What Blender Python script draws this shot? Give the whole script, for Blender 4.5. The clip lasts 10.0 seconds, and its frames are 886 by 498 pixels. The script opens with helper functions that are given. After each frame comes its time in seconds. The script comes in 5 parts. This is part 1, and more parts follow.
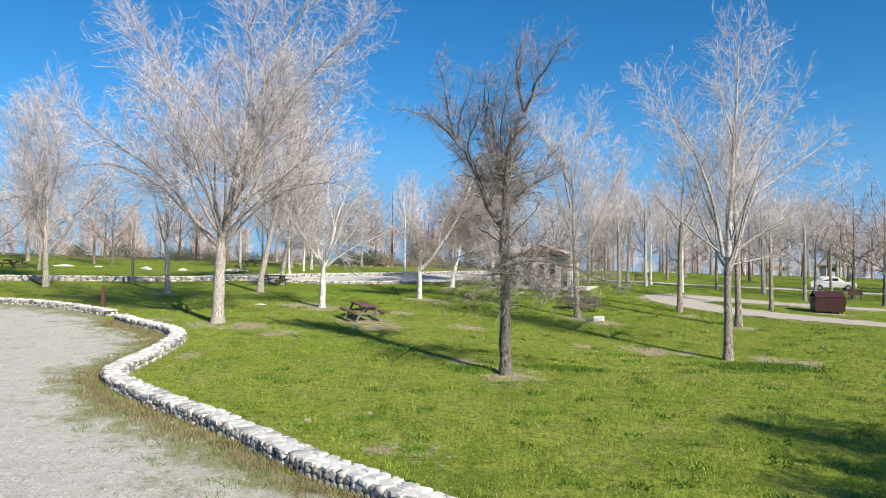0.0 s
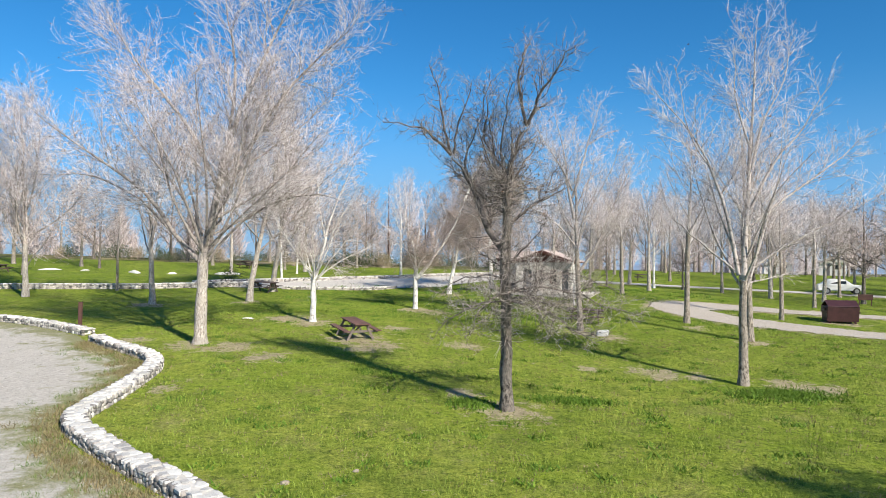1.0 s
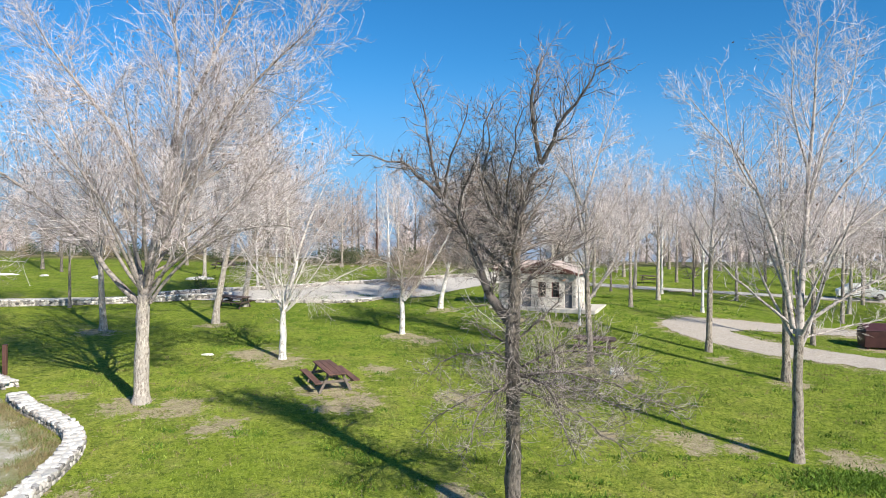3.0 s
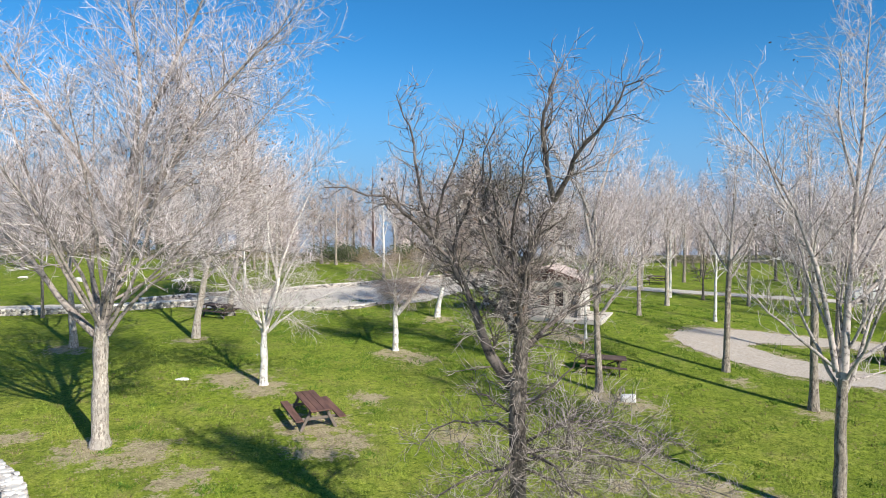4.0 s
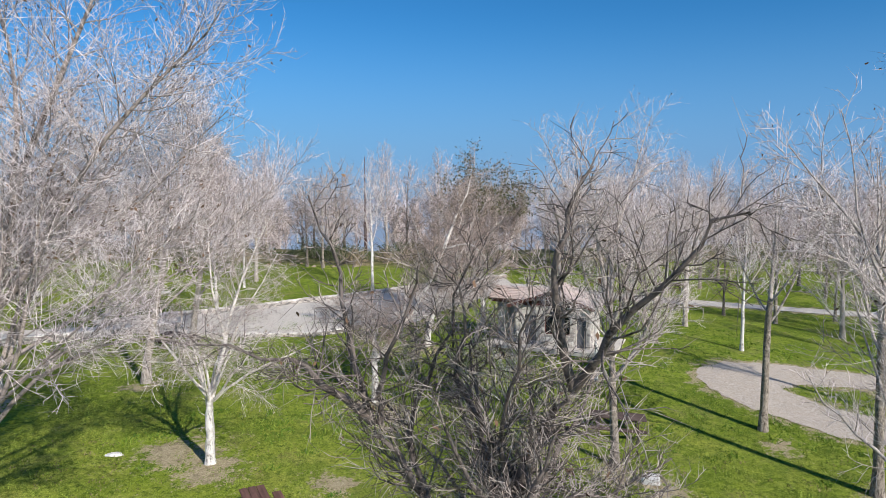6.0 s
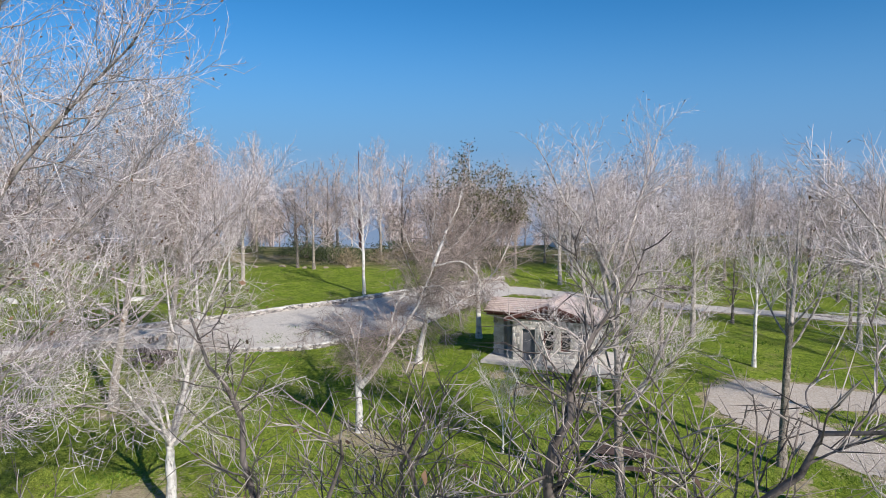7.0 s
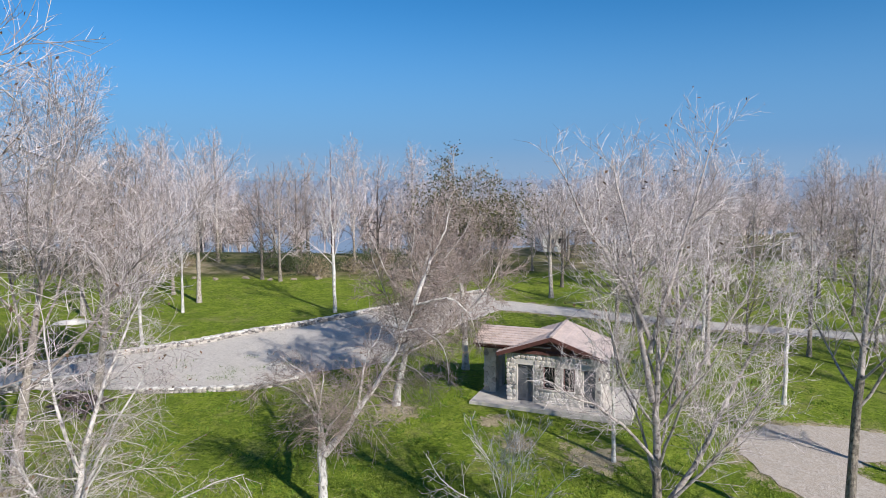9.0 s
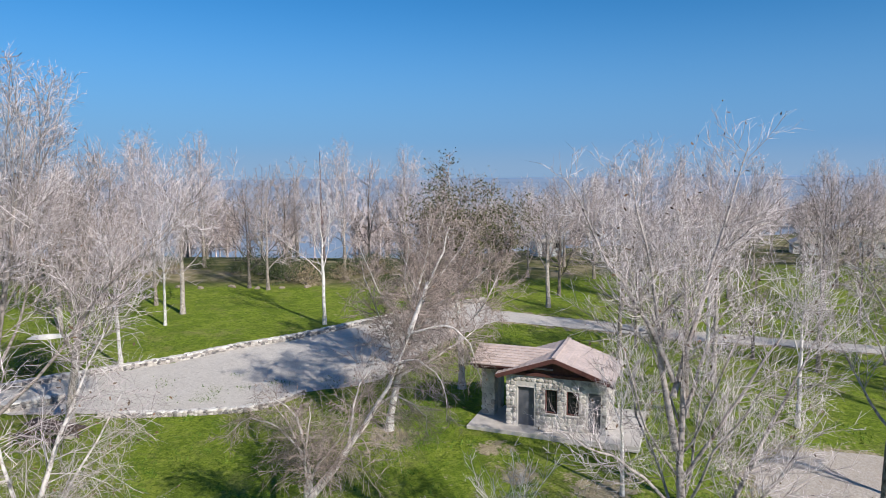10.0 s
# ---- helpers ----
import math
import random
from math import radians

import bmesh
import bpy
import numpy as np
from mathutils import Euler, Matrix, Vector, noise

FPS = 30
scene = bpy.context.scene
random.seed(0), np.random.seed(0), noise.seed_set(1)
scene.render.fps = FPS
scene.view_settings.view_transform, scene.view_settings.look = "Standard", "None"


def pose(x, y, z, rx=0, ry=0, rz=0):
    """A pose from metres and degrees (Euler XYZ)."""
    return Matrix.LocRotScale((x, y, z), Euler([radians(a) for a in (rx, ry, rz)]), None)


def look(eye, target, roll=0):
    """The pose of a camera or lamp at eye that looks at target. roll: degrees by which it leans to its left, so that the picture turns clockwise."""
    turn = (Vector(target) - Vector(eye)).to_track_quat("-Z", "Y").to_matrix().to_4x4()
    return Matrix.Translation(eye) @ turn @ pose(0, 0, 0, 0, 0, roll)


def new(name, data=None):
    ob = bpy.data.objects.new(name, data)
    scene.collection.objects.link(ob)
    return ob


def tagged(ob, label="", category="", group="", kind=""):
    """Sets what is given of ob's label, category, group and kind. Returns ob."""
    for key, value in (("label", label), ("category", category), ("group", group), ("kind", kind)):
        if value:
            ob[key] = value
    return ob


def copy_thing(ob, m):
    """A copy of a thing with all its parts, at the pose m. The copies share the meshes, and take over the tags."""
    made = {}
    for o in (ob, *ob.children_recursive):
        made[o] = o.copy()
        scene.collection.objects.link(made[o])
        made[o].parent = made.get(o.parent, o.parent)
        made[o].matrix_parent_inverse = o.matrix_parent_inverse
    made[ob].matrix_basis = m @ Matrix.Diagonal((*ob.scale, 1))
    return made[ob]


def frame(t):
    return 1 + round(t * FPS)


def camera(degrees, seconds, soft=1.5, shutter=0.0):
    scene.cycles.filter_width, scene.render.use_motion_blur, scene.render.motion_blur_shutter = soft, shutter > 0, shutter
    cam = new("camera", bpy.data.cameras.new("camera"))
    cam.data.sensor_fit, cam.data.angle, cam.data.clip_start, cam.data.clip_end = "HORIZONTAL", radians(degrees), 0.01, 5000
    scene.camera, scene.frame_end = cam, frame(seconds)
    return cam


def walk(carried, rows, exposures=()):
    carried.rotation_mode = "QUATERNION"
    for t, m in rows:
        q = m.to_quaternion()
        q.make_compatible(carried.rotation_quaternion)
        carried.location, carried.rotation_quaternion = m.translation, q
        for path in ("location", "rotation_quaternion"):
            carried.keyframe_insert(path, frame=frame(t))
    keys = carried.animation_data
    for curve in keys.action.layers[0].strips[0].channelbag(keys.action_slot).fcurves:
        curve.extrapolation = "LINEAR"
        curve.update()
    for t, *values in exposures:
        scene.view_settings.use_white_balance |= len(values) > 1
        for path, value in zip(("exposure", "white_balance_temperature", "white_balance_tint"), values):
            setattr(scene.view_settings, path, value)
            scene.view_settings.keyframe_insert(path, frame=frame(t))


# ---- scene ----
PATH = [
    (0.0, (0.795, 2.250, 1.508), (0.473, 22.237, 2.149), 0.43),
    (0.5, (0.817, 3.267, 2.141), (0.526, 23.258, 2.655), 0.35),
    (1.0, (0.837, 4.351, 2.782), (0.582, 24.346, 3.165), 0.28),
    (1.5, (0.856, 5.566, 3.437), (0.645, 25.564, 3.673), 0.22),
    (2.0, (0.867, 6.956, 4.111), (0.723, 26.956, 4.186), 0.16),
    (2.5, (0.849, 8.478, 4.806), (0.792, 28.478, 4.696), 0.12),
    (4.0, (1.044, 13.237, 6.975), (1.046, 33.219, 6.207), 0.09),
    (4.5, (1.193, 14.813, 7.673), (1.187, 34.783, 6.701), 0.06),
    (5.0, (1.344, 16.376, 8.319), (1.338, 36.336, 7.180), 0.02),
    (5.5, (1.573, 17.918, 9.049), (1.540, 37.872, 7.722), -0.04),
    (7.0, (2.326, 22.400, 10.958), (2.250, 42.339, 9.041), -0.31),
    (7.5, (2.508, 23.986, 11.316), (2.489, 43.914, 9.278), -0.38),
    (8.0, (2.425, 25.680, 11.514), (2.582, 45.594, 9.442), -0.43),
    (8.5, (2.251, 27.326, 11.630), (2.635, 47.221, 9.556), -0.46),
    (9.0, (2.089, 28.727, 11.828), (2.684, 48.604, 9.731), -0.47),
    (9.5, (1.976, 29.853, 12.098), (2.737, 49.720, 9.988), -0.47),
    (10.0, (1.941, 30.840, 12.453), (2.796, 50.700, 10.307), -0.47),
]
cam = camera(66, 10.0, soft=0.3)
walk(cam, [(t, look(eye, target, roll)) for t, eye, target, roll in PATH],
     [(0.0, 0.49, 6550, 10), (2.5, 0.57, 6500, 10), (4.5, 0.41, 6450, 11), (7.0, 0.12, 6250, 14), (8.5, 0.12, 6220, 14), (10.0, 0.12, 6250, 14)])

# ---- light ----
SUN_EL, SUN_AZ = radians(33), math.atan2(0.64, -0.77)
world = bpy.data.worlds.new("sky")
scene.world = world
world.use_nodes = True
wn = world.node_tree
sky = wn.nodes.new("ShaderNodeTexSky")
sky.sky_type = "NISHITA"
sky.sun_disc = False
sky.sun_elevation, sky.sun_rotation = SUN_EL, SUN_AZ
sky.altitude, sky.air_density, sky.dust_density, sky.ozone_density = 300, 1.0, 0.12, 5.0
bg = wn.nodes["Background"]
tone = wn.nodes.new("ShaderNodeMix")
tone.data_type, tone.blend_type = "RGBA", "MULTIPLY"
tone.inputs[0].default_value, tone.inputs[7].default_value = 1.0, (0.70, 0.94, 1.04, 1)
wn.links.new(sky.outputs[0], tone.inputs[6])
deep = wn.nodes.new("ShaderNodeHueSaturation")
deep.inputs["Saturation"].default_value = 1.15
wn.links.new(tone.outputs[2], deep.inputs["Color"])
# blue haze low over the horizon, all round
aim = wn.nodes.new("ShaderNodeTexCoord")
axes = wn.nodes.new("ShaderNodeSeparateXYZ")
wn.links.new(aim.outputs["Generated"], axes.inputs[0])
low = wn.nodes.new("ShaderNodeValToRGB")
low.color_ramp.interpolation = "EASE"
low.color_ramp.elements[0].position, low.color_ramp.elements[0].color = 0.0, (0.85, 0.85, 0.85, 1)
low.color_ramp.elements[1].position, low.color_ramp.elements[1].color = 0.26, (0, 0, 0, 1)
wn.links.new(axes.outputs["Z"], low.inputs[0])
haze = wn.nodes.new("ShaderNodeMix")
haze.data_type = "RGBA"
haze.inputs[7].default_value = (1.45, 3.05, 5.8, 1)
wn.links.new(low.outputs[0], haze.inputs[0])
wn.links.new(deep.outputs[0], haze.inputs[6])
rim = wn.nodes.new("ShaderNodeValToRGB")
rim.color_ramp.interpolation = "EASE"
rim.color_ramp.elements[0].position, rim.color_ramp.elements[0].color = 0.0, (0.5, 0.5, 0.5, 1)
rim.color_ramp.elements[1].position, rim.color_ramp.elements[1].color = 0.055, (0, 0, 0, 1)
wn.links.new(axes.outputs["Z"], rim.inputs[0])
pale = wn.nodes.new("ShaderNodeMix")
pale.data_type = "RGBA"
pale.inputs[7].default_value = (3.1, 4.35, 5.6, 1)
wn.links.new(rim.outputs[0], pale.inputs[0])
wn.links.new(haze.outputs[2], pale.inputs[6])
wn.links.new(pale.outputs[2], bg.inputs[0])
bg.inputs[1].default_value = 0.093
sun = new("sun", bpy.data.lights.new("sun", "SUN"))
sun.data.energy, sun.data.angle, sun.data.color = 5.4, radians(0.55), (1.0, 0.93, 0.81)
sd = Vector((0.64 * math.cos(SUN_EL), -0.77 * math.cos(SUN_EL), math.sin(SUN_EL)))
sun.matrix_world = look(sd * 100, (0, 0, 0))


# ---- materials ----
class Mat:
    """A node material in the making: nodes and links by short calls."""

    def __init__(self, name, rough=0.85, metal=0.0, coord="object"):
        self.m = bpy.data.materials.new(name)
        self.m.use_nodes = True
        self.t = self.m.node_tree
        self.b = self.t.nodes["Principled BSDF"]
        self.b.inputs["Roughness"].default_value = rough
        self.b.inputs["Metallic"].default_value = metal
        if coord == "world":
            self.co = self.t.nodes.new("ShaderNodeNewGeometry").outputs["Position"]
        else:
            self.co = self.t.nodes.new("ShaderNodeTexCoord").outputs["Object"]

    def noise(self, scale, detail=5, rough=0.6, stretch=None):
        n = self.t.nodes.new("ShaderNodeTexNoise")
        n.inputs["Scale"].default_value, n.inputs["Detail"].default_value, n.inputs["Roughness"].default_value = scale, detail, rough
        co = self.co
        if stretch:
            v = self.t.nodes.new("ShaderNodeVectorMath")
            v.operation = "MULTIPLY"
            v.inputs[1].default_value = stretch
            self.t.links.new(co, v.inputs[0])
            co = v.outputs[0]
        self.t.links.new(co, n.inputs["Vector"])
        return n.outputs["Fac"]

    def voronoi(self, scale, feature="F1", out="Distance", stretch=None):
        n = self.t.nodes.new("ShaderNodeTexVoronoi")
        n.feature = feature
        n.inputs["Scale"].default_value = scale
        co = self.co
        if stretch:
            v = self.t.nodes.new("ShaderNodeVectorMath")
            v.operation = "MULTIPLY"
            v.inputs[1].default_value = stretch
            self.t.links.new(co, v.inputs[0])
            co = v.outputs[0]
        self.t.links.new(co, n.inputs["Vector"])
        return n.outputs[out]

    def ramp(self, fac, stops):
        n = self.t.nodes.new("ShaderNodeValToRGB")
        e = n.color_ramp.elements
        while len(e) < len(stops):
            e.new(0.5)
        for k, (p, c) in zip(e, stops):
            k.position, k.color = p, (*c, 1) if len(c) == 3 else c
        self.t.links.new(fac, n.inputs[0])
        return n.outputs[0]

    def mix(self, fac, a, b, mode="MIX"):
        n = self.t.nodes.new("ShaderNodeMix")
        n.data_type, n.blend_type = "RGBA", mode
        for s, v in ((n.inputs[0], fac), (n.inputs[6], a), (n.inputs[7], b)):
            if isinstance(v, (int, float)):
                s.default_value = v
            elif isinstance(v, tuple):
                s.default_value = (*v, 1)
            else:
                self.t.links.new(v, s)
        return n.outputs[2]

    def math(self, op, a, b=0.0, clamp=False):
        n = self.t.nodes.new("ShaderNodeMath")
        n.operation, n.use_clamp = op, clamp
        for s, v in ((n.inputs[0], a), (n.inputs[1], b)):
            if isinstance(v, (int, float)):
                s.default_value = v
            else:
                self.t.links.new(v, s)
        return n.outputs[0]

    def attr(self, name):
        n = self.t.nodes.new("ShaderNodeAttribute")
        n.attribute_name = name
        return n.outputs["Fac"]

    def random(self, island=False):
        if island:
            return self.t.nodes.new("ShaderNodeNewGeometry").outputs["Random Per Island"]
        return self.t.nodes.new("ShaderNodeObjectInfo").outputs["Random"]

    def color(self, c):
        if isinstance(c, tuple):
            self.b.inputs["Base Color"].default_value = (*c, 1)
        else:
            self.t.links.new(c, self.b.inputs["Base Color"])
        return self

    def bump(self, h, strength=0.5, dist=0.02):
        n = self.t.nodes.new("ShaderNodeBump")
        n.inputs["Strength"].default_value, n.inputs["Distance"].default_value = strength, dist
        self.t.links.new(h, n.inputs["Height"])
        self.t.links.new(n.outputs[0], self.b.inputs["Normal"])
        return self


def bark(name, dark, light, white=0.0):
    k = Mat(name, 0.9)
    n = k.noise(11, 7, 0.75, (1, 1, 0.5))
    c = k.ramp(n, [(0.40, dark), (0.60, light)])
    c = k.mix(k.ramp(k.noise(1.6, 5), [(0.42, (0, 0, 0)), (0.66, (1, 1, 1))]), c, tuple(0.62 * v for v in light))
    if white:
        c = k.mix(k.math("MULTIPLY", k.ramp(k.noise(3, 5), [(0.36, (0, 0, 0)), (0.5, (1, 1, 1))]), white), c, (0.74, 0.72, 0.69))
    crack = k.ramp(k.noise(17, 5, 0.65, (1, 1, 0.3)), [(0.36, (0.7, 0.7, 0.7)), (0.46, (0, 0, 0))])
    c = k.mix(crack, c, tuple(0.5 * v for v in dark))
    return k.color(c).bump(k.math("SUBTRACT", n, k.math("MULTIPLY", crack, 0.6)), 1.0, 0.05).m


def twig_mat(name, a, b):
    k = Mat(name, 0.8)
    c = k.ramp(k.random(island=True), [(0.0, tuple(0.6 * v for v in a)), (0.3, a), (0.6, tuple(0.84 * v for v in b)), (1.0, b)])
    return k.color(k.mix(k.ramp(k.noise(0.6, 3), [(0.45, (0, 0, 0)), (0.7, (0.45, 0.45, 0.45))]), c, a)).m


def limb_mat(name, dark, light):
    k = Mat(name, 0.85)
    n = k.noise(7, 6, 0.7)
    c = k.ramp(n, [(0.36, dark), (0.50, light), (0.7, tuple(min(0.82, 1.15 * v) for v in light))])
    return k.color(c).bump(n, 0.8, 0.02).m


BARK_PALE = bark("pale_bark", (0.24, 0.20, 0.17), (0.62, 0.56, 0.49))
BARK_GREY = bark("grey_bark", (0.09, 0.07, 0.055), (0.46, 0.40, 0.335))
BARK_DARK = bark("dark_bark", (0.025, 0.02, 0.017), (0.27, 0.235, 0.20))
BARK_WHITE = bark("whitened_bark", (0.30, 0.27, 0.24), (0.62, 0.59, 0.55), 0.9)
LIMB_PALE = limb_mat("pale_limb", (0.06, 0.048, 0.043), (0.31, 0.27, 0.245))
LIMB_GREY = limb_mat("grey_limb", (0.085, 0.07, 0.064), (0.44, 0.39, 0.365))
LIMB_DARK = limb_mat("dark_limb", (0.026, 0.021, 0.018), (0.155, 0.13, 0.117))
LIMB_WHITE = limb_mat("whitened_limb", (0.24, 0.21, 0.195), (0.70, 0.66, 0.63))
TWIG_PALE = twig_mat("pale_twig", (0.34, 0.285, 0.275), (0.95, 0.87, 0.86))
# grey and tan twigs: a little purple distance haze is put into the colour
TWIG_GREY = twig_mat("grey_twig", (0.29, 0.245, 0.245), (0.88, 0.80, 0.81))
TWIG_BROWN = twig_mat("brown_twig", (0.23, 0.178, 0.158), (0.60, 0.495, 0.445))
TWIG_TAN = twig_mat("tan_twig", (0.25, 0.205, 0.19), (0.76, 0.665, 0.635))
TWIG_DARK = twig_mat("dark_twig", (0.09, 0.072, 0.064), (0.54, 0.475, 0.43))
SEED = twig_mat("dry_seed", (0.10, 0.06, 0.035), (0.24, 0.14, 0.08))
LEAF = twig_mat("olive_leaf", (0.07, 0.085, 0.03), (0.16, 0.15, 0.06))


def ground_mat():
    k = Mat("grass_ground", 0.95, coord="world")
    k.b.inputs["Specular IOR Level"].default_value = 0.1
    big, mid, fine, tuft = k.noise(0.12, 4), k.noise(0.7, 5), k.noise(14, 6, 0.75), k.noise(4.5, 5, 0.7)
    g = k.ramp(fine, [(0.30, (0.06, 0.10, 0.012)), (0.5, (0.24, 0.31, 0.04)), (0.70, (0.46, 0.50, 0.12))])
    g2 = k.ramp(fine, [(0.30, (0.09, 0.105, 0.018)), (0.5, (0.31, 0.345, 0.06)), (0.72, (0.54, 0.54, 0.18))])
    g = k.mix(k.ramp(mid, [(0.4, (0, 0, 0)), (0.62, (1, 1, 1))]), g, g2)
    g = k.mix(k.ramp(big, [(0.42, (0, 0, 0)), (0.6, (0.5, 0.5, 0.5))]), g, (0.18, 0.28, 0.016))
    lush = k.ramp(fine, [(0.28, (0.03, 0.07, 0.008)), (0.5, (0.15, 0.235, 0.018)), (0.72, (0.30, 0.36, 0.05))])
    g = k.mix(k.math("MULTIPLY", k.attr("lush"), k.ramp(k.noise(0.3, 5, 0.65), [(0.3, (0.95, 0.95, 0.95)), (0.65, (0.35, 0.35, 0.35))])), g, lush)
    g = k.mix(k.ramp(tuft, [(0.36, (0.8, 0.8, 0.8)), (0.49, (0, 0, 0))]), g, (0.045, 0.085, 0.010))
    g = k.mix(k.ramp(k.noise(1.7, 6, 0.7), [(0.30, (0.45, 0.45, 0.45)), (0.45, (0, 0, 0))]), g, (0.09, 0.16, 0.014))
    g = k.mix(k.ramp(k.noise(2.8, 6, 0.75), [(0.52, (0, 0, 0)), (0.66, (0.6, 0.6, 0.6))]), g, k.ramp(fine, [(0.3, (0.17, 0.23, 0.028)), (0.7, (0.49, 0.54, 0.14))]))
    straw = k.ramp(fine, [(0.3, (0.13, 0.11, 0.045)), (0.7, (0.48, 0.42, 0.22))])
    g = k.mix(k.ramp(k.noise(0.42, 7, 0.72), [(0.53, (0, 0, 0)), (0.72, (0.6, 0.6, 0.6))]), g, straw)
    # mottling and dark patches: uneven grass tone, with patchy tree shade put in
    shade_mottle = k.ramp(k.noise(3.4, 8, 0.82), [(0.32, (0.36, 0.37, 0.32)), (0.46, (0.92, 0.92, 0.86)), (0.62, (1.24, 1.18, 1.02))])
    g = k.mix(0.9, g, shade_mottle, "MULTIPLY")
    g = k.mix(k.ramp(k.noise(0.55, 6, 0.7), [(0.40, (0.55, 0.55, 0.55)), (0.52, (0, 0, 0))]), g, k.ramp(fine, [(0.3, (0.035, 0.06, 0.008)), (0.7, (0.17, 0.25, 0.028))]))
    soil = k.ramp(fine, [(0.3, (0.10, 0.075, 0.05)), (0.7, (0.34, 0.27, 0.19))])
    dry = k.ramp(fine, [(0.3, (0.19, 0.145, 0.08)), (0.55, (0.50, 0.415, 0.285)), (0.75, (0.70, 0.63, 0.49))])
    dry = k.mix(k.ramp(k.noise(2.3, 6, 0.7), [(0.36, (0.8, 0.8, 0.8)), (0.50, (0, 0, 0))]), dry, soil)
    m = k.math("ADD", k.attr("bare"), k.math("MULTIPLY", k.math("SUBTRACT", k.noise(1.3, 8, 0.78), 0.5), 3.4))
    m = k.math("ADD", m, k.math("MULTIPLY", k.math("SUBTRACT", k.noise(9, 5, 0.7), 0.5), 1.1))
    c = k.mix(k.ramp(m, [(0.46, (0, 0, 0)), (0.66, (0.92, 0.92, 0.92))]), g, dry)
    far = k.ramp(k.noise(0.22, 7, 0.7), [(0.36, (0.055, 0.075, 0.022)), (0.5, (0.15, 0.15, 0.06)), (0.66, (0.40, 0.33, 0.21))])
    c = k.mix(k.attr("far"), c, far)
    return k.color(c).bump(k.math("ADD", fine, k.math("ADD", tuft, k.noise(45, 3))), 0.9, 0.06).m


def gravel_mat(name, a, b, weeds=0.0):
    k = Mat(name, 0.95, coord="world")
    f = k.noise(26, 5, 0.75)
    c = k.mix(k.ramp(k.noise(0.45, 5), [(0.35, (0, 0, 0)), (0.65, (1, 1, 1))]), a, b)
    grit = [(0.0, (0.16, 0.14, 0.125)), (0.4, (0.40, 0.37, 0.33)), (0.75, (0.60, 0.57, 0.52)), (1.0, (0.80, 0.77, 0.72))]
    c = k.mix(0.45, c, k.ramp(k.voronoi(20, "F1", "Color"), grit))
    c = k.mix(k.ramp(k.noise(2.2, 5, 0.7), [(0.42, (0, 0, 0)), (0.6, (0.75, 0.75, 0.75))]), c, k.ramp(k.voronoi(9, "F1", "Color"), grit))
    c = k.mix(0.45, c, k.ramp(f, [(0.3, tuple(0.5 * v for v in a)), (0.7, tuple(min(1, 1.3 * v) for v in b))]))
    if weeds:
        w = k.math("ADD", k.noise(0.8, 7, 0.75), k.math("MULTIPLY", k.attr("weed"), 0.36))
        gr = k.ramp(f, [(0.3, (0.06, 0.075, 0.02)), (0.5, (0.19, 0.20, 0.06)), (0.7, (0.36, 0.31, 0.17))])
        c = k.mix(k.ramp(w, [(0.60, (0, 0, 0)), (0.75, (weeds, weeds, weeds))]), c, gr)
    return k.color(c).bump(k.math("ADD", k.voronoi(20), f), 0.8, 0.03).m


GROUND = ground_mat()
GRAVEL = gravel_mat("pale_gravel", (0.40, 0.36, 0.30), (0.55, 0.51, 0.45), 0.85)
PAVING = gravel_mat("worn_paving", (0.54, 0.49, 0.43), (0.66, 0.62, 0.56))
SAND = gravel_mat("sandy_earth", (0.37, 0.305, 0.24), (0.51, 0.435, 0.35))


def stone_mat(name, stops, lich=(0.75, 0.73, 0.69)):
    k = Mat(name, 0.9)
    c = k.ramp(k.random(), stops)
    n = k.noise(7, 6, 0.7)
    c = k.mix(k.ramp(n, [(0.45, (0, 0, 0)), (0.72, (0.45, 0.45, 0.45))]), c, lich)
    c = k.mix(k.ramp(k.noise(22, 4), [(0.25, (0.5, 0.5, 0.5)), (0.5, (0, 0, 0))]), c, (0.13, 0.12, 0.11))
    return k.color(c).bump(n, 0.7, 0.03).m


STONE_CAP = stone_mat("whitish_stone", [(0.0, (0.28, 0.27, 0.26)), (0.2, (0.48, 0.46, 0.43)), (0.6, (0.62, 0.60, 0.56)), (1.0, (0.74, 0.72, 0.67))], (0.76, 0.74, 0.70))
STONE_SIDE = stone_mat("fieldstone", [(0.0, (0.07, 0.065, 0.065)), (0.3, (0.19, 0.175, 0.165)), (0.65, (0.36, 0.325, 0.29)), (1.0, (0.62, 0.58, 0.53))])
STONE_HUT = stone_mat("building_stone", [(0.0, (0.26, 0.23, 0.21)), (0.4, (0.46, 0.42, 0.38)), (0.75, (0.60, 0.55, 0.49)), (1.0, (0.72, 0.68, 0.63))])


def plain_mat(name, a, b, scale=6, rough=0.85, metal=0.0, stretch=None, bump=0.3):
    k = Mat(name, rough, metal)
    n = k.noise(scale, 6, 0.65, stretch)
    c = k.mix(k.ramp(n, [(0.3, (0, 0, 0)), (0.7, (1, 1, 1))]), a, b)
    c = k.mix(k.ramp(k.noise(scale * 0.2, 3), [(0.4, (0, 0, 0)), (0.7, (0.4, 0.4, 0.4))]), c, tuple(0.6 * v for v in a))
    return k.color(c).bump(n, bump, 0.01).m


